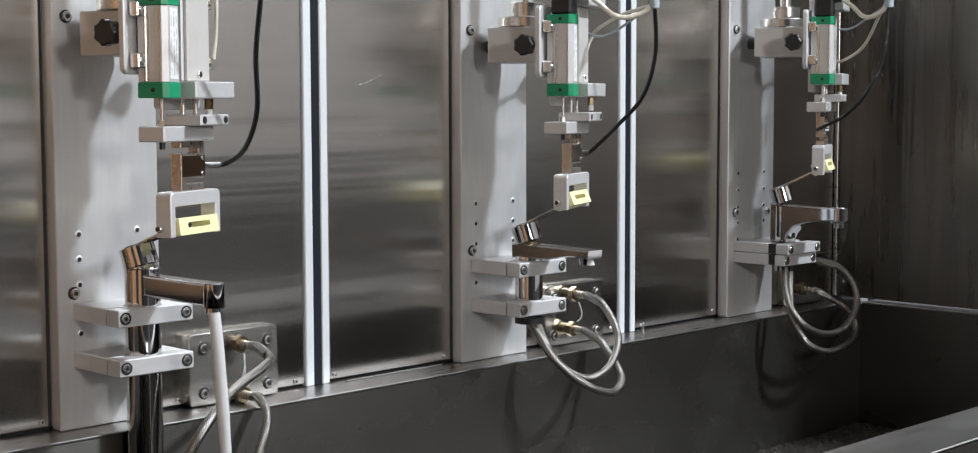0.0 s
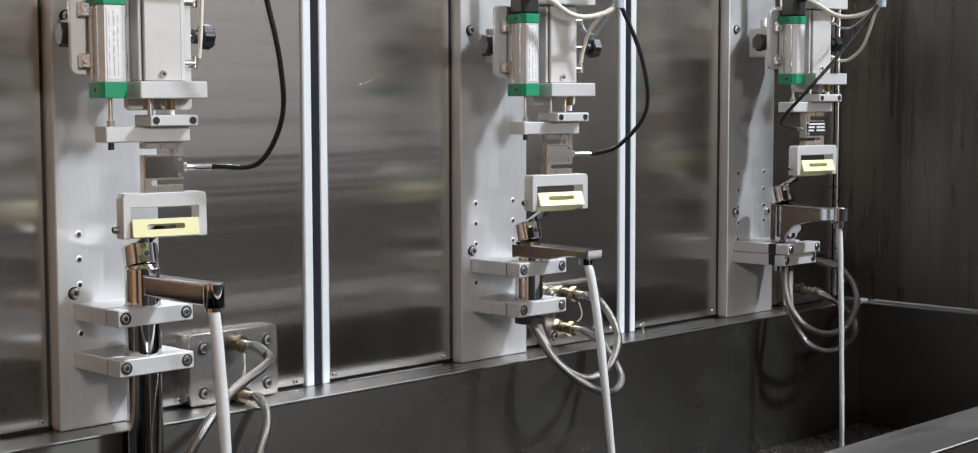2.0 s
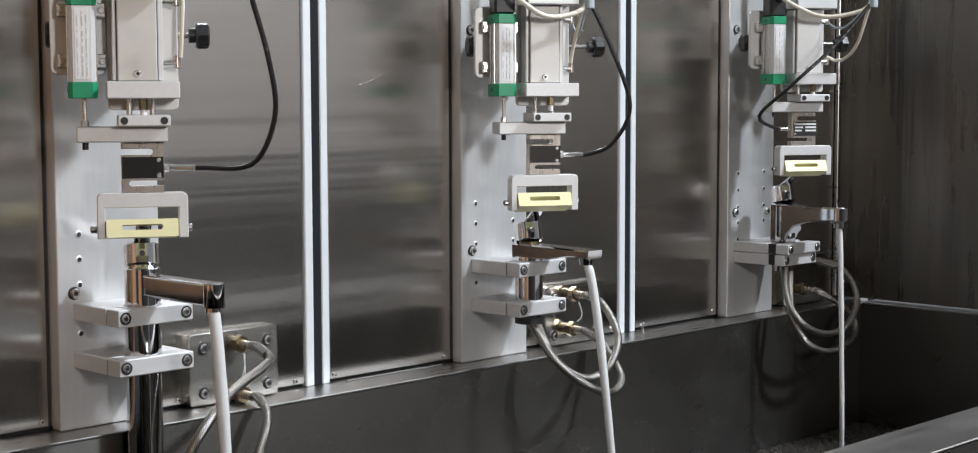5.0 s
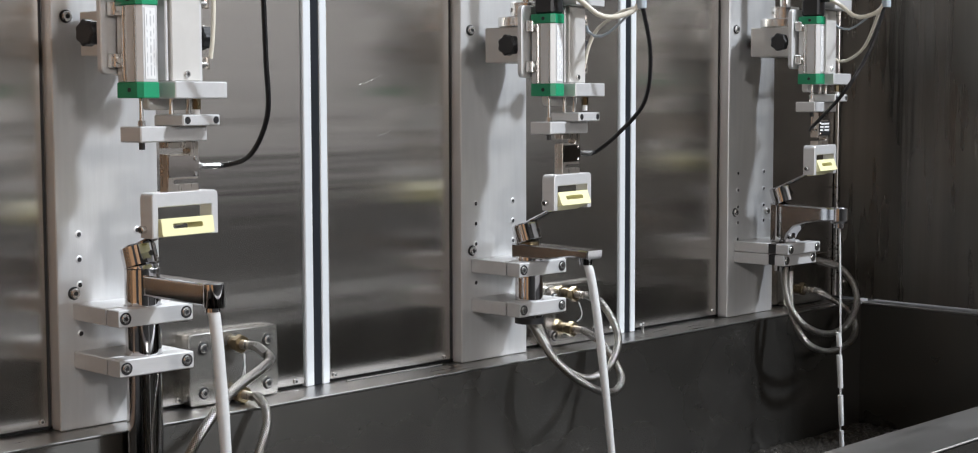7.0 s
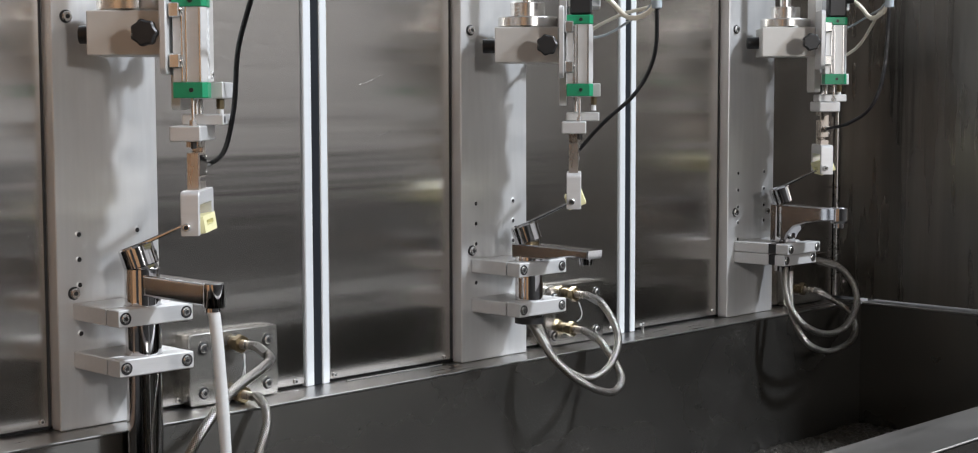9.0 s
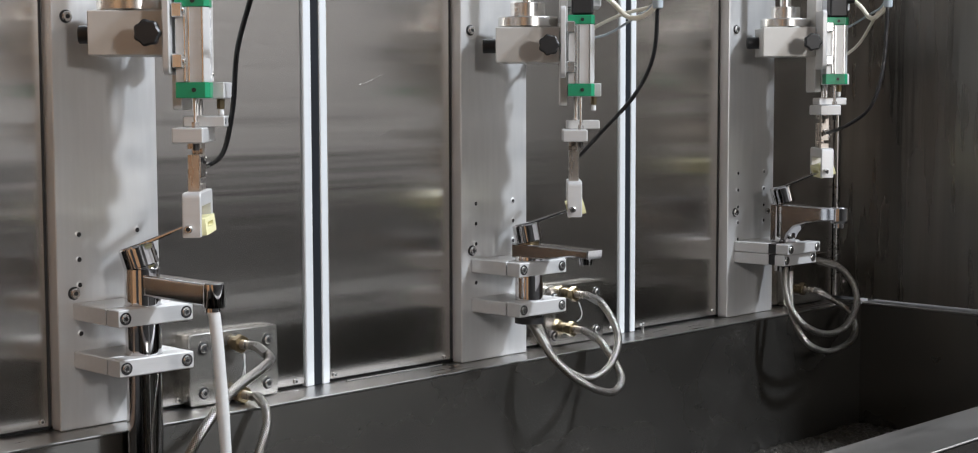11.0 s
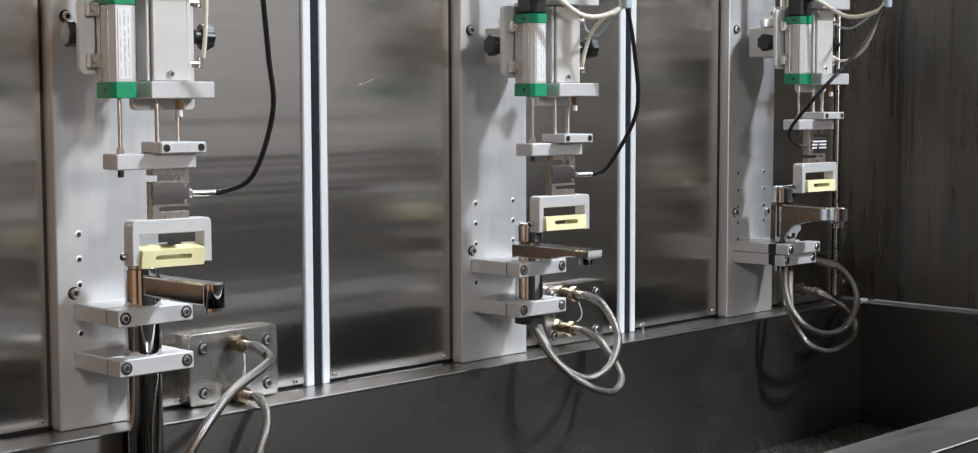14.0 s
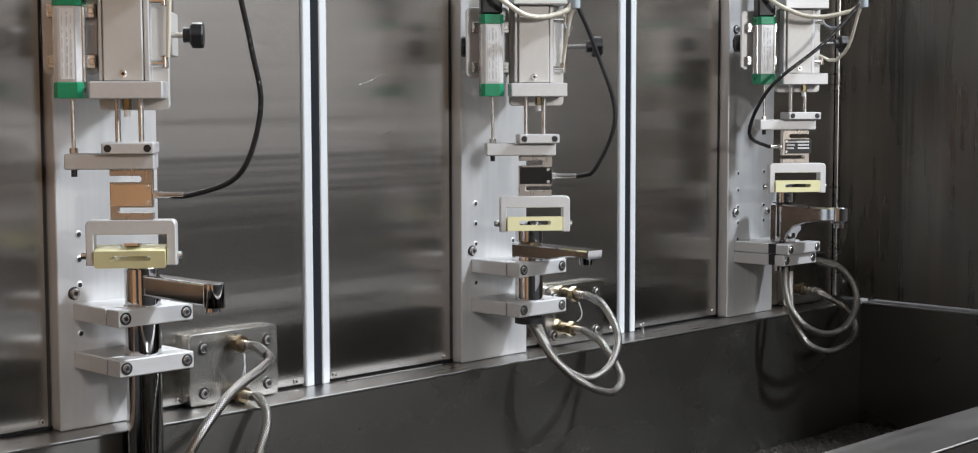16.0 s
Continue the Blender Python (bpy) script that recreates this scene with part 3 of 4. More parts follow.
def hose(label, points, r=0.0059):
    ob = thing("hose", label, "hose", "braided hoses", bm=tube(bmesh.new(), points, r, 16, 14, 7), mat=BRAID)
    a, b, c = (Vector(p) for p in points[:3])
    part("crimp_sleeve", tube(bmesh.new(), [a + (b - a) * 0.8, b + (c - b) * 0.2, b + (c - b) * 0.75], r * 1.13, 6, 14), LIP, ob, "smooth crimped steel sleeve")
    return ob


def wire(points):
    return thing("tie_wire", "thin pale tie wire between the hose outlets", "wire", "tie wires", bm=tube(bmesh.new(), points, 0.0007, 6, 6), mat=LABEL)


wire([(0.252, -0.020, 0.066), (0.247, -0.026, 0.050), (0.243, -0.026, 0.034), (0.250, -0.022, 0.024)])
wire([(0.252, -0.018, 0.066), (0.250, -0.023, 0.048), (0.249, -0.024, 0.036), (0.256, -0.020, 0.024)])
wire([(0.898, -0.020, 0.071), (0.901, -0.024, 0.056), (0.899, -0.024, 0.046), (0.894, -0.020, 0.040)])

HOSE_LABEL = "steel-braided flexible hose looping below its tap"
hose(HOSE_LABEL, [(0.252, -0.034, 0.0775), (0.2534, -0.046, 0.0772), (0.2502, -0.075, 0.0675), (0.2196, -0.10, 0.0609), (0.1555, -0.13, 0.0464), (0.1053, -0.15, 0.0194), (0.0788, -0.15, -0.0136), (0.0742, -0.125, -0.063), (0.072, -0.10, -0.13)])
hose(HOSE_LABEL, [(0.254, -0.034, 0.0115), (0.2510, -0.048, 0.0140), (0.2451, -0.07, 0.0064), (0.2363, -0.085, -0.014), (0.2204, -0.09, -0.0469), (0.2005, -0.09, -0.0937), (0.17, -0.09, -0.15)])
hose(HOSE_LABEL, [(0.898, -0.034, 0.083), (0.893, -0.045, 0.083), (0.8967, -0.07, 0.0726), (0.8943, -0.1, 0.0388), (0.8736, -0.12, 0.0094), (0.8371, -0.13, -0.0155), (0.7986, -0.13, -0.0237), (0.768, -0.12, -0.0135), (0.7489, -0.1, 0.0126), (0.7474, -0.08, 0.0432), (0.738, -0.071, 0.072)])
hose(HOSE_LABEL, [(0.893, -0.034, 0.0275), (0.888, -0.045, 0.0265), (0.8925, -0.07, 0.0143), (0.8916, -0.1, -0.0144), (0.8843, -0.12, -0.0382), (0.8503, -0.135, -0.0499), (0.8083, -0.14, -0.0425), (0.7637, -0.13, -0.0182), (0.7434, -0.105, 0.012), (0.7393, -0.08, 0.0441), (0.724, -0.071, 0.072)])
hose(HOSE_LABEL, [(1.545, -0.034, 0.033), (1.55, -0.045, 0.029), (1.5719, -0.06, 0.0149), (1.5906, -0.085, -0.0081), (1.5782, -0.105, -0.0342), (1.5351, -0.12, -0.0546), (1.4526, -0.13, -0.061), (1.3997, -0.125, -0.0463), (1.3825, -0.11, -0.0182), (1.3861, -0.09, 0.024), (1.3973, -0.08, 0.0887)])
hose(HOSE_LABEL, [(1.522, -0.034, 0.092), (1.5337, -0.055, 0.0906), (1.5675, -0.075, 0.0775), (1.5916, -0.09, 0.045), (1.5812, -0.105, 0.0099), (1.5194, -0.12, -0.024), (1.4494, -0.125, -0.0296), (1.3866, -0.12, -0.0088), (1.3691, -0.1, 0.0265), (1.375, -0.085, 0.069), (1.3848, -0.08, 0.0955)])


# ---- swinging test heads ----
def knob_bm(sign, v0):
    """A lobed grip on a thin spindle, along the v axis."""
    bm = bmesh.new()
    pts = []
    for i in range(42):
        a = 2 * math.pi * i / 42
        r = 0.0142 + 0.0010 * math.cos(7 * a)
        pts.append((0.030 + r * math.cos(a), 0.467 + r * math.sin(a)))
    a, b = sorted((sign * v0, sign * (v0 + 0.015)))
    prism(bm, pts, "y", a, b, 0.002)
    cyl(bm, (0.030, sign * (v0 - 0.008), 0.467), (0.030, sign * v0, 0.467), 0.0085, n=18)
    return bm


def test_head(k, dz, sleeve, tubes, side_v, fork_dz, knob_v):
    """A tap-testing head hung on a turning shaft. In its own space x points out along the tap's lever and z is the height."""
    head = thing("test_head", "swinging tap test head with green-capped sensor and air cylinder", "test head", "test heads")
    # shaft and clamp block
    part("shaft", cyl(bmesh.new(), (0, 0, 0.528), (0, 0, 0.74), 0.0095, n=28), SCREW, head, "polished steel shaft")
    bm = lathe(bmesh.new(), [(0.0425, 0.495), (0.0435, 0.4965), (0.0435, 0.5085), (0.0425, 0.510)], 48)
    part("flange", bm, SCREW, head)
    part("collar", lathe(bmesh.new(), [(0.0255, 0.510), (0.0255, 0.530), (0.0245, 0.531)], 40), SCREW, head)
    screw(head, -0.0150, -0.0200, 0.5205, 0.6, Euler((0, 0, radians(-37))).to_matrix().to_4x4())
    part("clamp_block", box(bmesh.new(), -0.046, 0.0455, -0.043, 0.043, 0.444, 0.4945, 0.0012), ALU_BEIGE, head, "warm grey aluminium block")
    part("stub", cyl(bmesh.new(), (-0.066, 0.005, 0.469), (-0.045, 0.005, 0.469), 0.0105, n=24, bevel=0.001), BLACK, head, "dark spindle end")
    for s in (-1, 1):
        grip = part("knob", knob_bm(s, 0.085 if s < 0 else knob_v), BLACK, head, "black lobed plastic knob")
        part("spindle", cyl(bmesh.new(), (0.030, s * 0.035, 0.467), (0.030, s * ((0.085 if s < 0 else knob_v) - 0.004), 0.467), 0.003, n=12), SCREW, grip)
    # back plates
    part("sensor_plate", prism(bmesh.new(), rounded(-0.095, -0.034, 0.4215, 0.5215, 0.008, 4), "x", 0.046, 0.0535, 0.001), ALU, head)
    part("cylinder_plate", prism(bmesh.new(), rounded(-0.0335, 0.044, 0.382, 0.56, 0.006, 4), "x", 0.046, 0.057, 0.001), ALU_BEIGE, head)
    # displacement sensor
    sv0, sv1 = -0.0768, -0.0452
    def chamfer(u0, u1, v0, v1, c):
        return [(u0, v0), (u1 - c, v0), (u1, v0 + c), (u1, v1 - c), (u1 - c, v1), (u0, v1)]
    sensor = part("sensor", prism(bmesh.new(), chamfer(0.0575, 0.0937, sv0 + 0.001, sv1 - 0.001, 0.0050), "z", 0.4130, 0.4965, 0.0006), ALU, head, "silver extruded displacement sensor")
    for z0, z1 in ((0.3955, 0.4130), (0.4965, 0.5095)):
        part("end_cap", prism(bmesh.new(), chamfer(0.0570, 0.0945, sv0, sv1, 0.0052), "z", z0, z1, 0.0008), GREEN, sensor, "green plastic end cap")
    for vv in (sv0 + 0.0025, sv1 - 0.0045):
        part("rib", box(bmesh.new(), 0.066, 0.0692, vv - 0.003, vv + 0.005, 0.4135, 0.496, 0.0008), SCREW, sensor)
    part("label_plate", box(bmesh.new(), 0.0935, 0.0943, sv0 + 0.0085, sv1 - 0.0085, 0.4165, 0.4935, 0.0), LABEL, sensor, "white printed label")
    rows = random.Random(5)
    for i in range(3):
        z = 0.420
        while z < 0.487:
            step = rows.uniform(0.003, 0.013)
            vv = sv0 + 0.0108 + i * 0.0048
            part("print_bar", box(bmesh.new(), 0.0941, 0.0946, vv, vv + (0.0016 if i == 1 else 0.0009), z, min(z + step, 0.490)), INK, sensor)
            z += step + rows.uniform(0.0015, 0.006)
    for z in (0.4365, 0.4925):
        for sg, vv in ((-1, sv0), (1, sv1)):
            bm = bmesh.new()
            a, b = sorted((vv + sg * -0.001, vv + sg * 0.0105))
            box(bm, 0.0545, 0.0665, a, b, z - 0.008, z + 0.008, 0.0012)
            foot = part("bracket", bm, SCREW, sensor, "small steel clamp bracket")
            screw(foot, 0.066, vv + sg * 0.006, z, 0.62, Euler((0, 0, radians(90))).to_matrix().to_4x4())
    for uu in (0.0715, 0.0865):
        for vv in (sv0 + 0.0008, sv1 - 0.0008):
            part("ridge", box(bmesh.new(), uu, uu + 0.0014, vv - 0.0010, vv + 0.0010, 0.4138, 0.4958), SCREW, sensor)
    for z in (0.4045, 0.5030):
        for vv, sg in ((sv0, -1), (sv1, 1)):
            part("cap_screw", cyl(bmesh.new(), (0.077, vv - sg * 0.001, z), (0.077, vv + sg * 0.0006, z), 0.0026, n=14), BLACK, sensor)
    part("connector", box(bmesh.new(), 0.062, 0.0925, -0.077, -0.047, 0.5095, 0.545, 0.003), BLACK, head, "black plug on the sensor")
    part("cable_gland", cyl(bmesh.new(), (0.0775, -0.062, 0.540), (0.106, -0.062, 0.540), 0.0085, 0.0065, n=20), BLACK, head)
    # air cylinder
    body = part("air_cylinder", box(bmesh.new(), 0.057, 0.0865, -0.0235, 0.0195, 0.4145, 0.5225, 0.0012), ALU_BEIGE, head, "beige aluminium air cylinder")
    for v0, v1 in ((-0.0290, -0.0245), (0.0205, 0.0262)):
        part("side_groove", box(bmesh.new(), 0.058, 0.0825, v0, v1, 0.4145, 0.5220, 0.001), ALU, body)
    part("cylinder_foot", box(bmesh.new(), 0.0575, 0.1055, -0.0362, 0.0425, 0.3950, 0.4140, 0.0012), ALU, body, "machined aluminium guide bar")
    part("cylinder_head", box(bmesh.new(), 0.0575, 0.1050, -0.0330, 0.0425, 0.5230, 0.545, 0.0012), ALU, body)
    screw(body, 0.0865, -0.002, 0.4225, 0.7, Euler((0, 0, radians(90))).to_matrix().to_4x4())
    socket(body, 0.0865, -0.002, 0.4225, 0.7, Euler((0, 0, radians(90))).to_matrix().to_4x4())
    bump = part("bumper", cyl(bmesh.new(), (0.096, 0.003, 0.3830), (0.096, 0.003, 0.3955), 0.0050, n=6), BRASS, body, "brass stop screw")
    part("tip", cyl(bmesh.new(), (0.096, 0.003, 0.3750), (0.096, 0.003, 0.3830), 0.0036, n=16), LABEL, bump)
    for z in (0.434, 0.503):
        elbow = part("air_fitting", cyl(bmesh.new(), (0.072, 0.026, z), (0.072, 0.042, z), 0.0042, n=16), SCREW, body)
        part("elbow", cyl(bmesh.new(), (0.072, 0.0415, z - 0.0055), (0.072, 0.0415, z + 0.009), 0.0042, n=16, bevel=0.001), CELL, elbow)
    for name, mat, r, pts in tubes:
        part("air_tube", tube(bmesh.new(), pts, r, 10, 10), mat, head, name)
    # sliding carriage
    slide = part("carriage", box(bmesh.new(), 0.0500, 0.0850, -0.0690, 0.0295, 0.3410, 0.3585, 0.0014), ALU, head, "sliding aluminium crossbar")
    part("slide_bar", box(bmesh.new(), 0.0560, 0.1040, -0.0250, 0.0318, 0.3586, 0.3712, 0.0014), ALU, slide)
    for vv in (-0.0180, 0.0248):
        part("clamp_bore", cyl(bmesh.new(), (0.1030, vv, 0.365), (0.1044, vv, 0.365), 0.0042, n=18), BLACK, slide)
    for vv in (-0.0115, 0.0140):
        part("guide_rod", cyl(bmesh.new(), (0.0705, vv, 0.359), (0.0705, vv, 0.448), 0.0032, n=16), SCREW, slide, "polished guide rod")
    part("sensor_rod", cyl(bmesh.new(), (0.0755, -0.0595, 0.334), (0.0755, -0.0595, 0.442), 0.0023, n=14), SCREW, slide)
    part("rod_nut", cyl(bmesh.new(), (0.0755, -0.0595, 0.3586), (0.0755, -0.0595, 0.3650), 0.0046, n=6), SCREW, slide)
    part("rod_end", cyl(bmesh.new(), (0.0755, -0.0595, 0.3330), (0.0755, -0.0595, 0.3408), 0.0034, n=12), BLACK, slide)
    # S-shaped load cell
    bm = bmesh.new()
    sv = side_v
    low = 0.2810 + fork_dz
    prism(bm, [(-0.0215 * sv, 0.3405), (-0.0215 * sv, 0.3335), (0.0115 * sv, 0.3335), (0.0135 * sv, 0.3315), (0.0135 * sv, 0.3285), (0.0115 * sv, 0.3265), (-0.0215 * sv, 0.3265),
               (-0.0215 * sv, low), (0.0255 * sv, low), (0.0255 * sv, low + 0.0075), (-0.0105 * sv, low + 0.0075), (-0.0130 * sv, low + 0.0095), (-0.0130 * sv, low + 0.0115), (-0.0105 * sv, low + 0.0135),
               (0.0255 * sv, low + 0.0135), (0.0255 * sv, 0.3405)], "x", 0.0600, 0.0738, 0.0006)
    cell = part("load_cell", bm, CELL, slide, "S-shaped nickel-plated load cell")
    part("name_plate", box(bmesh.new(), 0.0737, 0.0749, -0.0210, 0.0250, 0.3000, 0.3245, 0.0004), FOIL if k < 2 else BLACK, cell, "mirror-bright plate" if k < 2 else "black plate with white print")
    if k == 2:
        for i, (a, b) in enumerate(((-0.019, 0.021), (-0.019, -0.004), (0.001, 0.021), (-0.019, -0.006), (0.001, 0.021))):
            z = 0.3205 - 0.0055 * ((i + 1) // 2)
            part("print_bar", box(bmesh.new(), 0.0748, 0.0753, a, b, z - 0.0016, z + 0.0012), LABEL, cell)
    for z in (0.3035, 0.3210):
        screw(cell, 0.0745, 0.0195 * sv, z, 0.42, Euler((0, 0, radians(90))).to_matrix().to_4x4())
    part("cable_sleeve", tube(bmesh.new(), sleeve, 0.0036, 12, 6), SCREW, slide, "steel cable sleeve")
    part("gland_nut", cyl(bmesh.new(), sleeve[0], Vector(sleeve[0]).lerp(Vector(sleeve[1]), 0.35), 0.0052, n=6), SCREW, slide)
    # fork
    bm = bmesh.new()
    o = rounded(-0.0488, 0.0507, 0.2300 + fork_dz, 0.2808 + fork_dz, 0.006, 4)
    outer = [q for q in o if q[1] > 0.25]
    f0, f1 = 0.2300 + fork_dz, 0.2645 + fork_dz
    outline = [(0.0507, f0)] + outer + [(-0.0488, f0), (-0.0398, f0), (-0.0398, f1), (0.0405, f1), (0.0405, f0)]
    prism(bm, outline, "x", 0.0570, 0.0780, 0.0010)
    part("fork", bm, ALU, slide, "pale machined aluminium fork")
    for s in (-1, 1):
        turn = Euler((0, 0, radians(-90 if s < 0 else 90))).to_matrix().to_4x4()
        part("pivot_bolt", cyl(bmesh.new(), (0.0645, s * 0.0395, 0.2435), (0.0645, s * 0.0560, 0.2435), 0.0044, n=18, bevel=0.001), SCREW, slide)
        part("bolt_socket", cyl(bmesh.new(), (0.0645, s * 0.0555, 0.2435), (0.0645, s * 0.0564, 0.2435), 0.0028, n=6), DARK, slide)
    # pad with a slot through which the lever passes
    bm = bmesh.new()
    outer = rounded(-0.0393, 0.0393, -0.0100, 0.0100, 0.0018, 3)
    inner = rounded(-0.0225, 0.0225, -0.0020, 0.0040, 0.0025, 3)
    rings = []
    for d in (-0.0110, 0.0150):
        rings.append(([bm.verts.new((d, a, b)) for a, b in outer], [bm.verts.new((d, a, b)) for a, b in inner]))
    n = len(outer)
    for i in range(n):
        j = (i + 1) % n
        bm.faces.new((rings[0][0][i], rings[0][0][j], rings[0][1][j], rings[0][1][i]))
        bm.faces.new((rings[1][0][j], rings[1][0][i], rings[1][1][i], rings[1][1][j]))
        bm.faces.new((rings[0][0][j], rings[0][0][i], rings[1][0][i], rings[1][0][j]))
        bm.faces.new((rings[0][1][i], rings[0][1][j], rings[1][1][j], rings[1][1][i]))
    bmesh.ops.recalc_face_normals(bm, faces=bm.faces[:])
    pad = part("pad", bm, YELLOW, slide, "pale yellow nylon pad with a slot")
    head.matrix_basis = pose(*SHAFT[k], dz, 0, 0, -90)
    return head, slide, pad


SLEEVE = [(0.068, 0.026, 0.3120), (0.068, 0.040, 0.3115), (0.071, 0.060, 0.3115)]
SLEEVE_3 = [(0.068, -0.026, 0.3120), (0.068, -0.036, 0.3120), (0.070, -0.047, 0.3125)]
TUBES_1 = [("cream air tube", TUBE, 0.0026, [(0.075, 0.0455, 0.441), (0.078, 0.047, 0.47), (0.078, 0.049, 0.52), (0.074, 0.05, 0.60)])]

HEAD_DZ = (-0.0034, -0.0014, 0.0189)
SLIDE_DZ = (0.0059, 0.0012, 0.0071)
HEADS = [test_head(0, HEAD_DZ[0], SLEEVE, TUBES_1, 1, 0.0035, 0.066), test_head(1, HEAD_DZ[1], SLEEVE, [], 1, 0.0025, 0.089),
         test_head(2, HEAD_DZ[2], SLEEVE_3, [], -1, 0.0025, 0.087)]

# drive arms above, which hold the turning shafts to the columns
for k in range(3):
    x, y = AXIS[k]
    ob = thing("drive_arm", "aluminium drive arm that carries the turning shaft", "arm", "drive arms",
               bm=box(bmesh.new(), x - 0.05, x + 0.05, y - 0.05, -0.0005, 0.70, 0.78, 0.002), mat=ALU)


# ---- water ----
def stream(k, x, y, z_top, r, lean):
    """A falling stream in short pieces, which wait inside the spout until the tap runs."""
    n = 28
    step = (z_top - TROUGH_Z + 0.01) / n
    pieces = []
    root = thing("water_stream", "clear water stream falling from the spout into the trough", "water", "water streams")
    for i in range(n):
        s0, s1 = i / n, (i + 1) / n
        def radius(s):
            return r * (1 - 0.28 * s) * (1 + 0.10 * noise.noise((s * 9, k * 3.1, r * 900)))
        def shift(s):
            return (0.0010 * s * noise.noise((s * 6, k * 5.0, 1.0)), -lean * (math.sqrt(s) * 0.55 + 0.45 * s))
        bm = lathe(bmesh.new(), [(radius(s0), 0.0003), (radius((s0 + s1) / 2), -step / 2), (radius(s1), -step - 0.0003)][::-1], 14)
        for v in bm.verts:
            s = s0 + (s1 - s0) * min(max(-v.co.z / step, 0), 1)
            v.co.x += shift(s)[0] - shift(s0)[0]
            v.co.y += shift(s)[1] - shift(s0)[1]
        ob = part("stream_piece", bm, WATER, root)
        drop = -i * step
        wob, out = shift(s0)
        pieces.append((ob, (x + wob, y + out, z_top + drop), s0))
    return pieces


STREAMS = [
    dict(p=stream(0, 0.07, -0.2105, 0.160, 0.0074, 0.041), on=-9, off=11.34),
    dict(p=stream(1, 0.73, -0.182, 0.158, 0.0018, 0.026), on=0.15, off=0.62),
    dict(p=stream(1, 0.73, -0.182, 0.158, 0.0022, 0.022), on=7.95, off=8.75),
    dict(p=stream(1, 0.73, -0.182, 0.158, 0.0066, 0.066), on=0.62, off=8.0),
    dict(p=stream(2, 1.39, -0.184, 0.170, 0.0020, 0.010), on=0.30, off=7.6),
    dict(p=stream(2, 1.39, -0.184, 0.170, 0.0050, 0.014), on=1.30, off=6.85),
]


# ---- movement ----
TURN = [(0.0, -67.3), (0.5, -73.9), (1.0, -82.4), (1.5, -91.5), (2.0, -100.6), (2.5, -110.2), (3.0, -119.5), (3.5, -128.2), (3.9, -133.4), (4.05, -133.9), (4.2, -132.2),
        (4.7, -124.5), (5.2, -115.3), (5.75, -104.5), (6.3, -93.4), (6.5, -89.7), (7.0, -80.6), (7.5, -71.7), (8.0, -64.0), (8.5, -56.4), (9.0, -48.6), (9.2, -46.3), (9.6, -45.0),
        (10.2, -45.0), (10.7, -45.2), (11.0, -46.9), (11.3, -50.4), (11.5, -53.6), (12.0, -62.6), (12.5, -71.2), (13.0, -80.9), (13.5, -89.9), (14.0, -94.6), (14.5, -103.1), (15.0, -112.0), (15.5, -121.2), (16.0, -129.6)]
DROP = -0.0302
FALL = (((10.75, 0.0), (11.0, 0.07), (11.3, 0.40), (11.4, 0.53), (11.5, 0.72), (11.65, 0.91), (11.85, 1.0)),
        ((10.55, 0.0), (10.8, 0.12), (11.1, 0.55), (11.3, 0.88), (11.42, 1.0), (11.6, 1.0), (11.85, 1.0)),
        ((10.65, 0.0), (10.9, 0.10), (11.2, 0.42), (11.4, 0.70), (11.5, 0.88), (11.65, 1.0), (11.85, 1.0)))


TILT_UP = -17.5
PAD_TILT = ((-8, 12), (-22, -4), (-22, -2))


def fall_at(k, t):
    """How far head k has been lowered at t, from 0 to 1."""
    return float(np.interp(t, [a for a, _ in FALL[k]], [b for _, b in FALL[k]]))


def set_at(k, a):
    """How head k stands on its shaft against the shared turn, in degrees."""
    return (float(np.interp(a, (-66, -48), (-1.0, 4.0))), 0.0, 1.2)[k]


def turn_at(t):
    return float(np.interp(t, [a for a, _ in TURN], [b for _, b in TURN]))


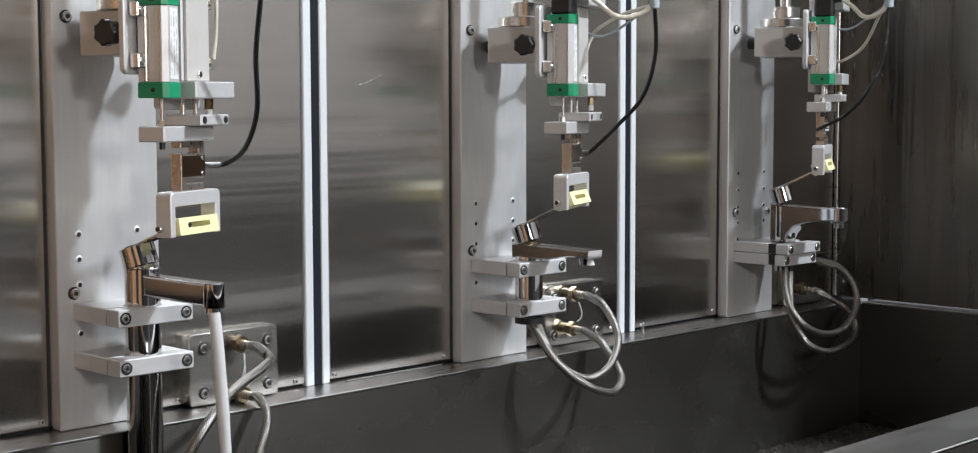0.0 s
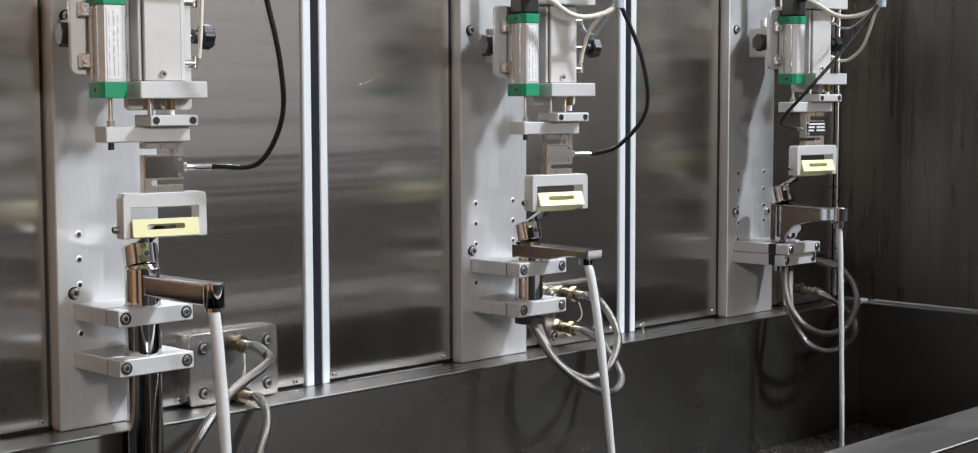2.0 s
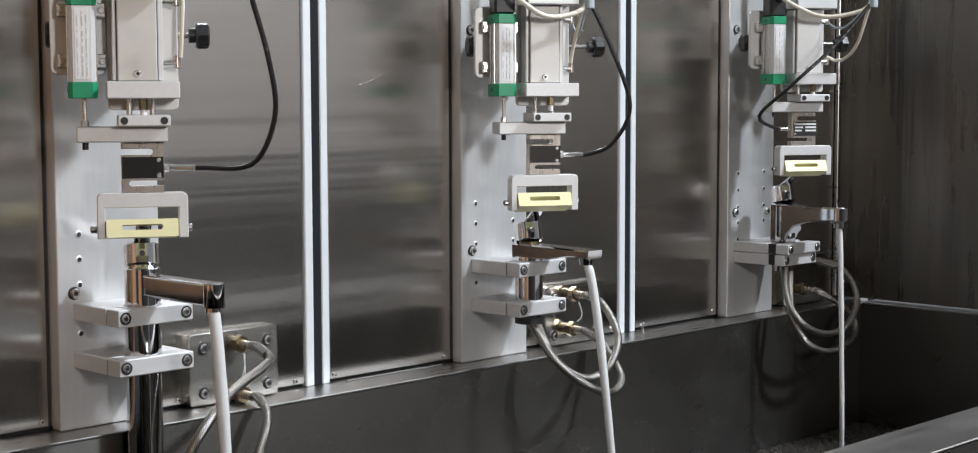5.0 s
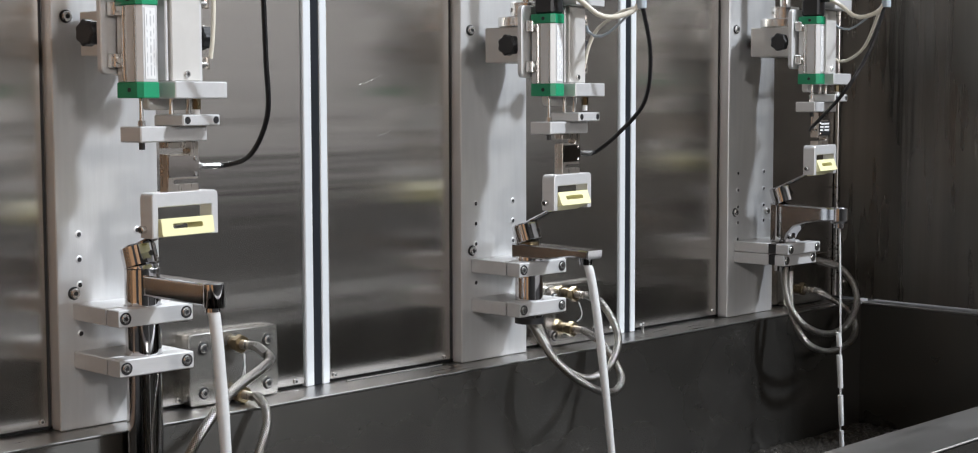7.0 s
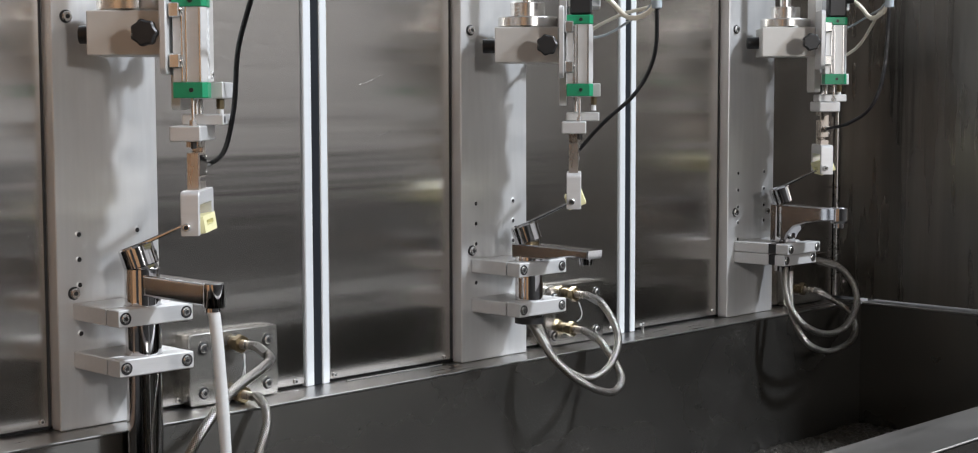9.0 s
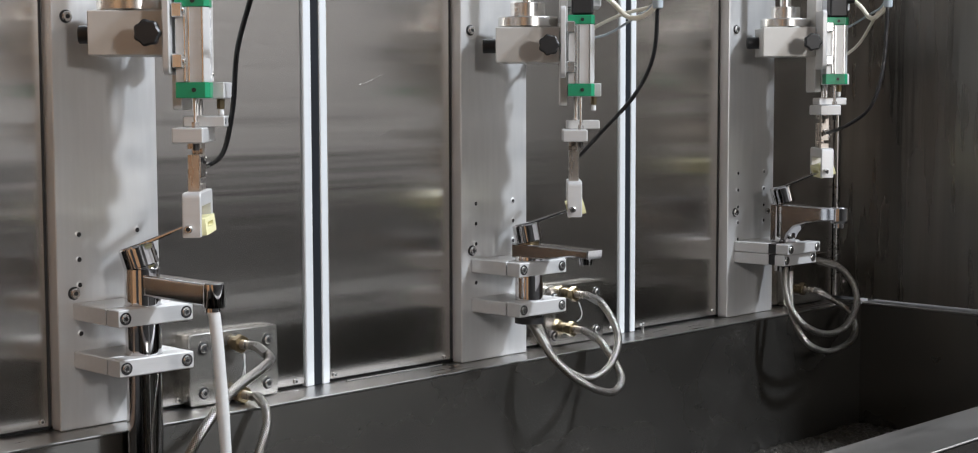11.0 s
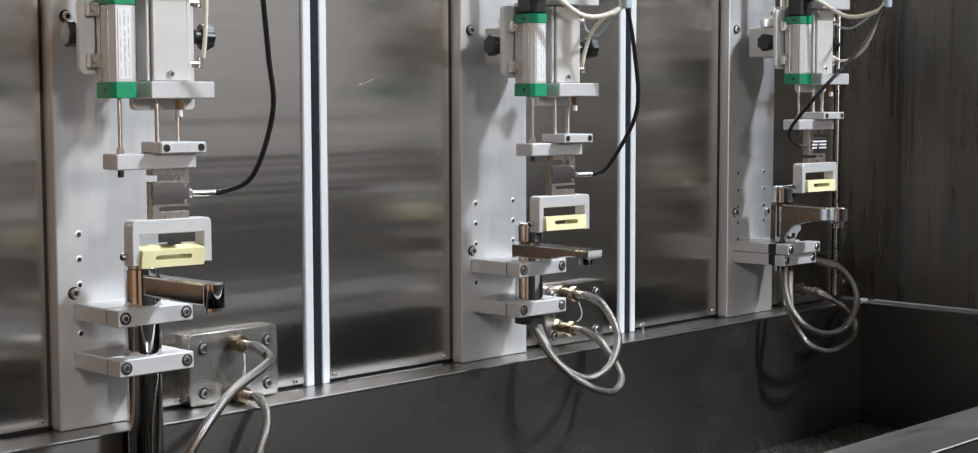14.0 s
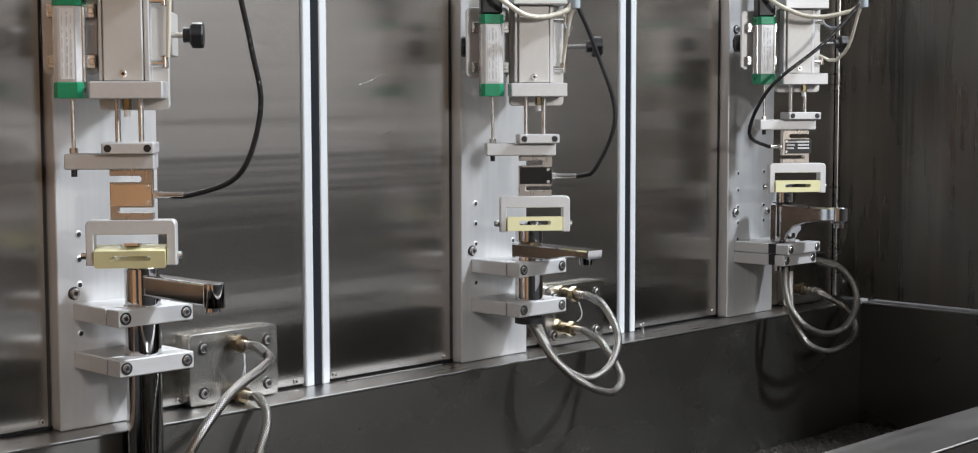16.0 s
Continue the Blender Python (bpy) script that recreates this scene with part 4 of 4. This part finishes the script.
# ---- cables and tubes, which bend as the heads swing: short rigid pieces along a moving line ----
# places along each signal cable, from the bundle above down to the load cell, by the head's turn
CABLE_UP = (
    ((-47, (0.108, -0.237, 0.499), (0.123, -0.190, 0.446), (0.147, -0.147, 0.383), (0.161, -0.108, 0.331)),
     (-69.5, (0.117, -0.246, 0.499), (0.134, -0.215, 0.439), (0.157, -0.186, 0.376), (0.164, -0.150, 0.332)),
     (-100.6, (0.121, -0.250, 0.499), (0.142, -0.245, 0.431), (0.155, -0.230, 0.369), (0.146, -0.197, 0.318)),
     (-133.7, (0.101, -0.230, 0.499), (0.118, -0.240, 0.438), (0.129, -0.242, 0.376), (0.115, -0.221, 0.319))),
    ((-47, (0.792, -0.258, 0.528), (0.824, -0.229, 0.455), (0.842, -0.179, 0.400), (0.837, -0.119, 0.355)),
     (-69.5, (0.789, -0.255, 0.528), (0.817, -0.236, 0.455), (0.834, -0.201, 0.393), (0.831, -0.154, 0.348)),
     (-100.6, (0.754, -0.220, 0.528), (0.791, -0.231, 0.450), (0.812, -0.224, 0.375), (0.798, -0.186, 0.324)),
     (-133.7, (0.703, -0.168, 0.528), (0.730, -0.187, 0.467), (0.762, -0.212, 0.384), (0.755, -0.198, 0.329))),
    ((-47, (1.423, -0.254, 0.555), (1.413, -0.253, 0.440), (1.400, -0.238, 0.375), (1.397, -0.197, 0.347)),
     (-69.5, (1.408, -0.262, 0.554), (1.400, -0.259, 0.471), (1.383, -0.241, 0.408), (1.376, -0.201, 0.364)),
     (-100.6, (1.369, -0.271, 0.552), (1.323, -0.228, 0.470), (1.280, -0.182, 0.398), (1.282, -0.135, 0.352)),
     (-133.7, (1.352, -0.254, 0.552), (1.309, -0.211, 0.486), (1.251, -0.146, 0.416), (1.246, -0.081, 0.367))),
)
CABLE_DOWN = (
    ((-53.6, (0.112, -0.241, 0.499), (0.130, -0.201, 0.439), (0.151, -0.160, 0.368), (0.164, -0.124, 0.311)),
     (-89.9, (0.120, -0.250, 0.499), (0.138, -0.233, 0.438), (0.156, -0.215, 0.376), (0.151, -0.182, 0.303)),
     (-129.6, (0.101, -0.230, 0.499), (0.113, -0.232, 0.445), (0.124, -0.232, 0.380), (0.110, -0.211, 0.308))),
    ((-53.6, (0.794, -0.260, 0.528), (0.819, -0.228, 0.451), (0.835, -0.181, 0.389), (0.833, -0.129, 0.328)),
     (-89.9, (0.768, -0.234, 0.528), (0.794, -0.227, 0.450), (0.813, -0.210, 0.371), (0.800, -0.169, 0.297)),
     (-129.6, (0.711, -0.177, 0.528), (0.737, -0.193, 0.459), (0.761, -0.209, 0.367), (0.745, -0.187, 0.293))),
    ((-53.6, (1.415, -0.246, 0.555), (1.405, -0.244, 0.456), (1.392, -0.231, 0.382), (1.385, -0.192, 0.338)),
     (-89.9, (1.379, -0.282, 0.552), (1.347, -0.252, 0.470), (1.301, -0.203, 0.392), (1.296, -0.152, 0.333)),
     (-129.6, (1.348, -0.250, 0.552), (1.301, -0.204, 0.481), (1.243, -0.140, 0.409), (1.250, -0.093, 0.333))),
)


def bent(k, t):
    """The four places on head k's signal cable at t."""
    a, f = turn_at(t), fall_at(k, t)
    out = []
    for i in range(4):
        at = []
        for table in (CABLE_UP[k], CABLE_DOWN[k]):
            rows = sorted(table)
            at.append(Vector([float(np.interp(a, [r[0] for r in rows], [r[1 + i][c] for r in rows])) for c in range(3)]))
        out.append(at[0].lerp(at[1], f))
    return out


def head_pose(k, t):
    return pose(*SHAFT[k], HEAD_DZ[k], 0, 0, turn_at(t) + set_at(k, turn_at(t)))


def signal_line(k, t):
    top, upper, lower, low = bent(k, t)
    m = head_pose(k, t) @ pose(0, 0, DROP * fall_at(k, t) + SLIDE_DZ[k])
    end = [Vector(p) for p in (SLEEVE, SLEEVE, SLEEVE_3)[k]]
    return [top + (top - upper) * 0.6, top, upper, lower, low, m @ (end[2] + (end[2] - end[1]) * 0.35), m @ end[1]]


def thick_line(k, t):
    m, top = head_pose(k, t), bent(k, t)[0]
    a = m @ Vector((0.104, -0.062, 0.540))
    b = m @ Vector((0.122, -0.050, 0.527))
    top = top + Vector((-0.002, 0.002, -0.003))
    return [a, b, b.lerp(top, 0.34) + Vector((0, 0, -0.020)), b.lerp(top, 0.70) + Vector((0, 0, -0.019)), top, top + Vector((0.003, 0, 0.07))]


def white_line(k, t):
    m, top = head_pose(k, t), bent(k, t)[0] + Vector((0.003, 0.003, 0))
    a, b = m @ Vector((0.072, 0.0415, 0.443)), m @ Vector((0.075, 0.0430, 0.460))
    c = m @ Vector((0.088, 0.046, 0.490) if k == 1 else (0.086, 0.060, 0.436))
    if k == 2:
        b = m @ Vector((0.073, 0.046, 0.441))
    return [a, b, c, c.lerp(top, 0.5) + Vector((0, 0, 0.003 if k == 1 else -0.026)), c.lerp(top, 0.85) + Vector((0, 0, -0.004)), top, top + Vector((0.002, 0, 0.07))]


def blue_line(k, t):
    m, top = head_pose(k, t), bent(k, t)[0] + Vector((0.001, 0.005, 0))
    a, b = m @ Vector((0.072, 0.0415, 0.503)), m @ Vector((0.078, 0.046, 0.486 if k == 1 else 0.496))
    return [a, b, b.lerp(top, 0.3) + Vector((0, 0, -0.016)), b.lerp(top, 0.7) + Vector((0, 0, -0.012)), top, top + Vector((0.002, 0, 0.07))]


def sweep_times(k):
    return sorted({t for t, _ in TURN} | {t for t, _ in FALL[k]})


def flexible(name, label, category, group, line_at, k, r, mat, n):
    """A bending line in n round-ended pieces: returns each piece with its rows of poses."""
    root = thing(name, label, category, group)
    times = sweep_times(k)
    nodes = []
    for t in times:
        pts = glide(line_at(k, t), 10)
        run = np.cumsum([0] + [(q - p).length for p, q in zip(pts, pts[1:])])
        at = np.linspace(0, run[-1], n + 1)
        nodes.append([Vector([float(np.interp(d, run, [p[c] for p in pts])) for c in range(3)]) for d in at])
    pieces = []
    for i in range(n):
        size = max((row[i + 1] - row[i]).length for row in nodes)
        cap = [(r * math.cos(a), r * math.sin(a)) for a in (0.0, 0.55, 1.05, 1.4)]
        profile = [(c, -size / 2 - h) for c, h in cap[::-1]] + [(c, size / 2 + h) for c, h in cap]
        ob = part("length", lathe(bmesh.new(), profile, 12), mat, root)
        rows = []
        for t, row in zip(times, nodes):
            turn = Vector((0, 0, 1)).rotation_difference(row[i + 1] - row[i])
            rows.append((t, Matrix.Translation((row[i] + row[i + 1]) / 2) @ turn.to_matrix().to_4x4()))
        pieces.append((ob, rows))
    return pieces


FLEX = []
for k in range(3):
    FLEX += flexible("signal_cable", "glossy black signal cable running up from the load cell", "cable", "signal cables", signal_line, k, 0.0031, CABLE, 34)
    if k:
        FLEX += flexible("sensor_cable", "thick cream cable drooping from the sensor plug", "cable", "sensor cables", thick_line, k, 0.0036, TUBE, 18)
        FLEX += flexible("air_tube", "white air tube from the lower cylinder elbow", "air tube", "air tubes", white_line, k, 0.0027, TUBE, 16)
        FLEX += flexible("air_tube", "thin pale blue air tube from the upper elbow", "air tube", "air tubes", blue_line, k, 0.0019, TUBE_CLEAR, 14)
        wrap = thing("cable_wrap", "clear plastic sleeve round the bundled cables", "cable wrap", "cable wraps", bm=cyl(bmesh.new(), (0, 0, -0.012), (0, 0, 0.070), 0.0075, 0.0085, 16, bevel=0.001), mat=TUBE_CLEAR)
        FLEX.append((wrap, [(t, Matrix.Translation(bent(k, t)[0])) for t in sweep_times(k)]))


def motions():
    for k in range(3):
        head, slide, pad = HEADS[k]
        x, y = SHAFT[k]
        times = [0.0] + [t for t, _ in FALL[k]] + [16.0]
        walk(head, [(t, pose(x, y, HEAD_DZ[k], 0, 0, a + set_at(k, a))) for t, a in TURN])
        walk(slide, [(t, pose(0, 0, DROP * fall_at(k, t) + SLIDE_DZ[k])) for t in times])
        up, down = PAD_TILT[k]
        walk(pad, [(t, pose(0.0675, 0, 0.2435, 0, up + (down - up) * fall_at(k, t), 0)) for t in times])
        hub, z = HANDLES[k]
        both = sorted({t for t, _ in TURN} | set(times))
        walk(hub, [(t, pose(0, 0, z, 0, 0, turn_at(t) + set_at(k, turn_at(t))) @ pose(0, 0, 0, 0, TILT_UP * (1 - fall_at(k, t)), 0)) for t in both])
    for ob, rows in FLEX:
        walk(ob, rows)
    for s in STREAMS:
        z_top = s["p"][0][1][2]
        for ob, (x, y, z), s0 in s["p"]:
            fall = math.sqrt(2 * max(z_top - z, 0.0) / 9.81) + 0.25 * s0
            home = pose(x, s["p"][0][1][1], z_top + 0.012)
            here, gone = pose(x, y, z), pose(x, y - 0.004, TROUGH_Z - 0.06)
            rows = []
            if s["on"] < 0:
                rows.append((0.0, here))
            else:
                rows += [(0.0, home), (s["on"] - 0.1, home), (s["on"], home), (s["on"] + 0.07 + fall, here), (s["on"] + 0.2 + fall, here)]
            left = math.sqrt(2 * max(z - TROUGH_Z + 0.06, 0.001) / 9.81)
            rows += [(s["off"] - 0.14, here), (s["off"] - 0.04, here), (s["off"] + 0.1 + left, gone), (s["off"] + 0.2 + left, gone), (16.0, gone)]
            walk(ob, rows)


motions()
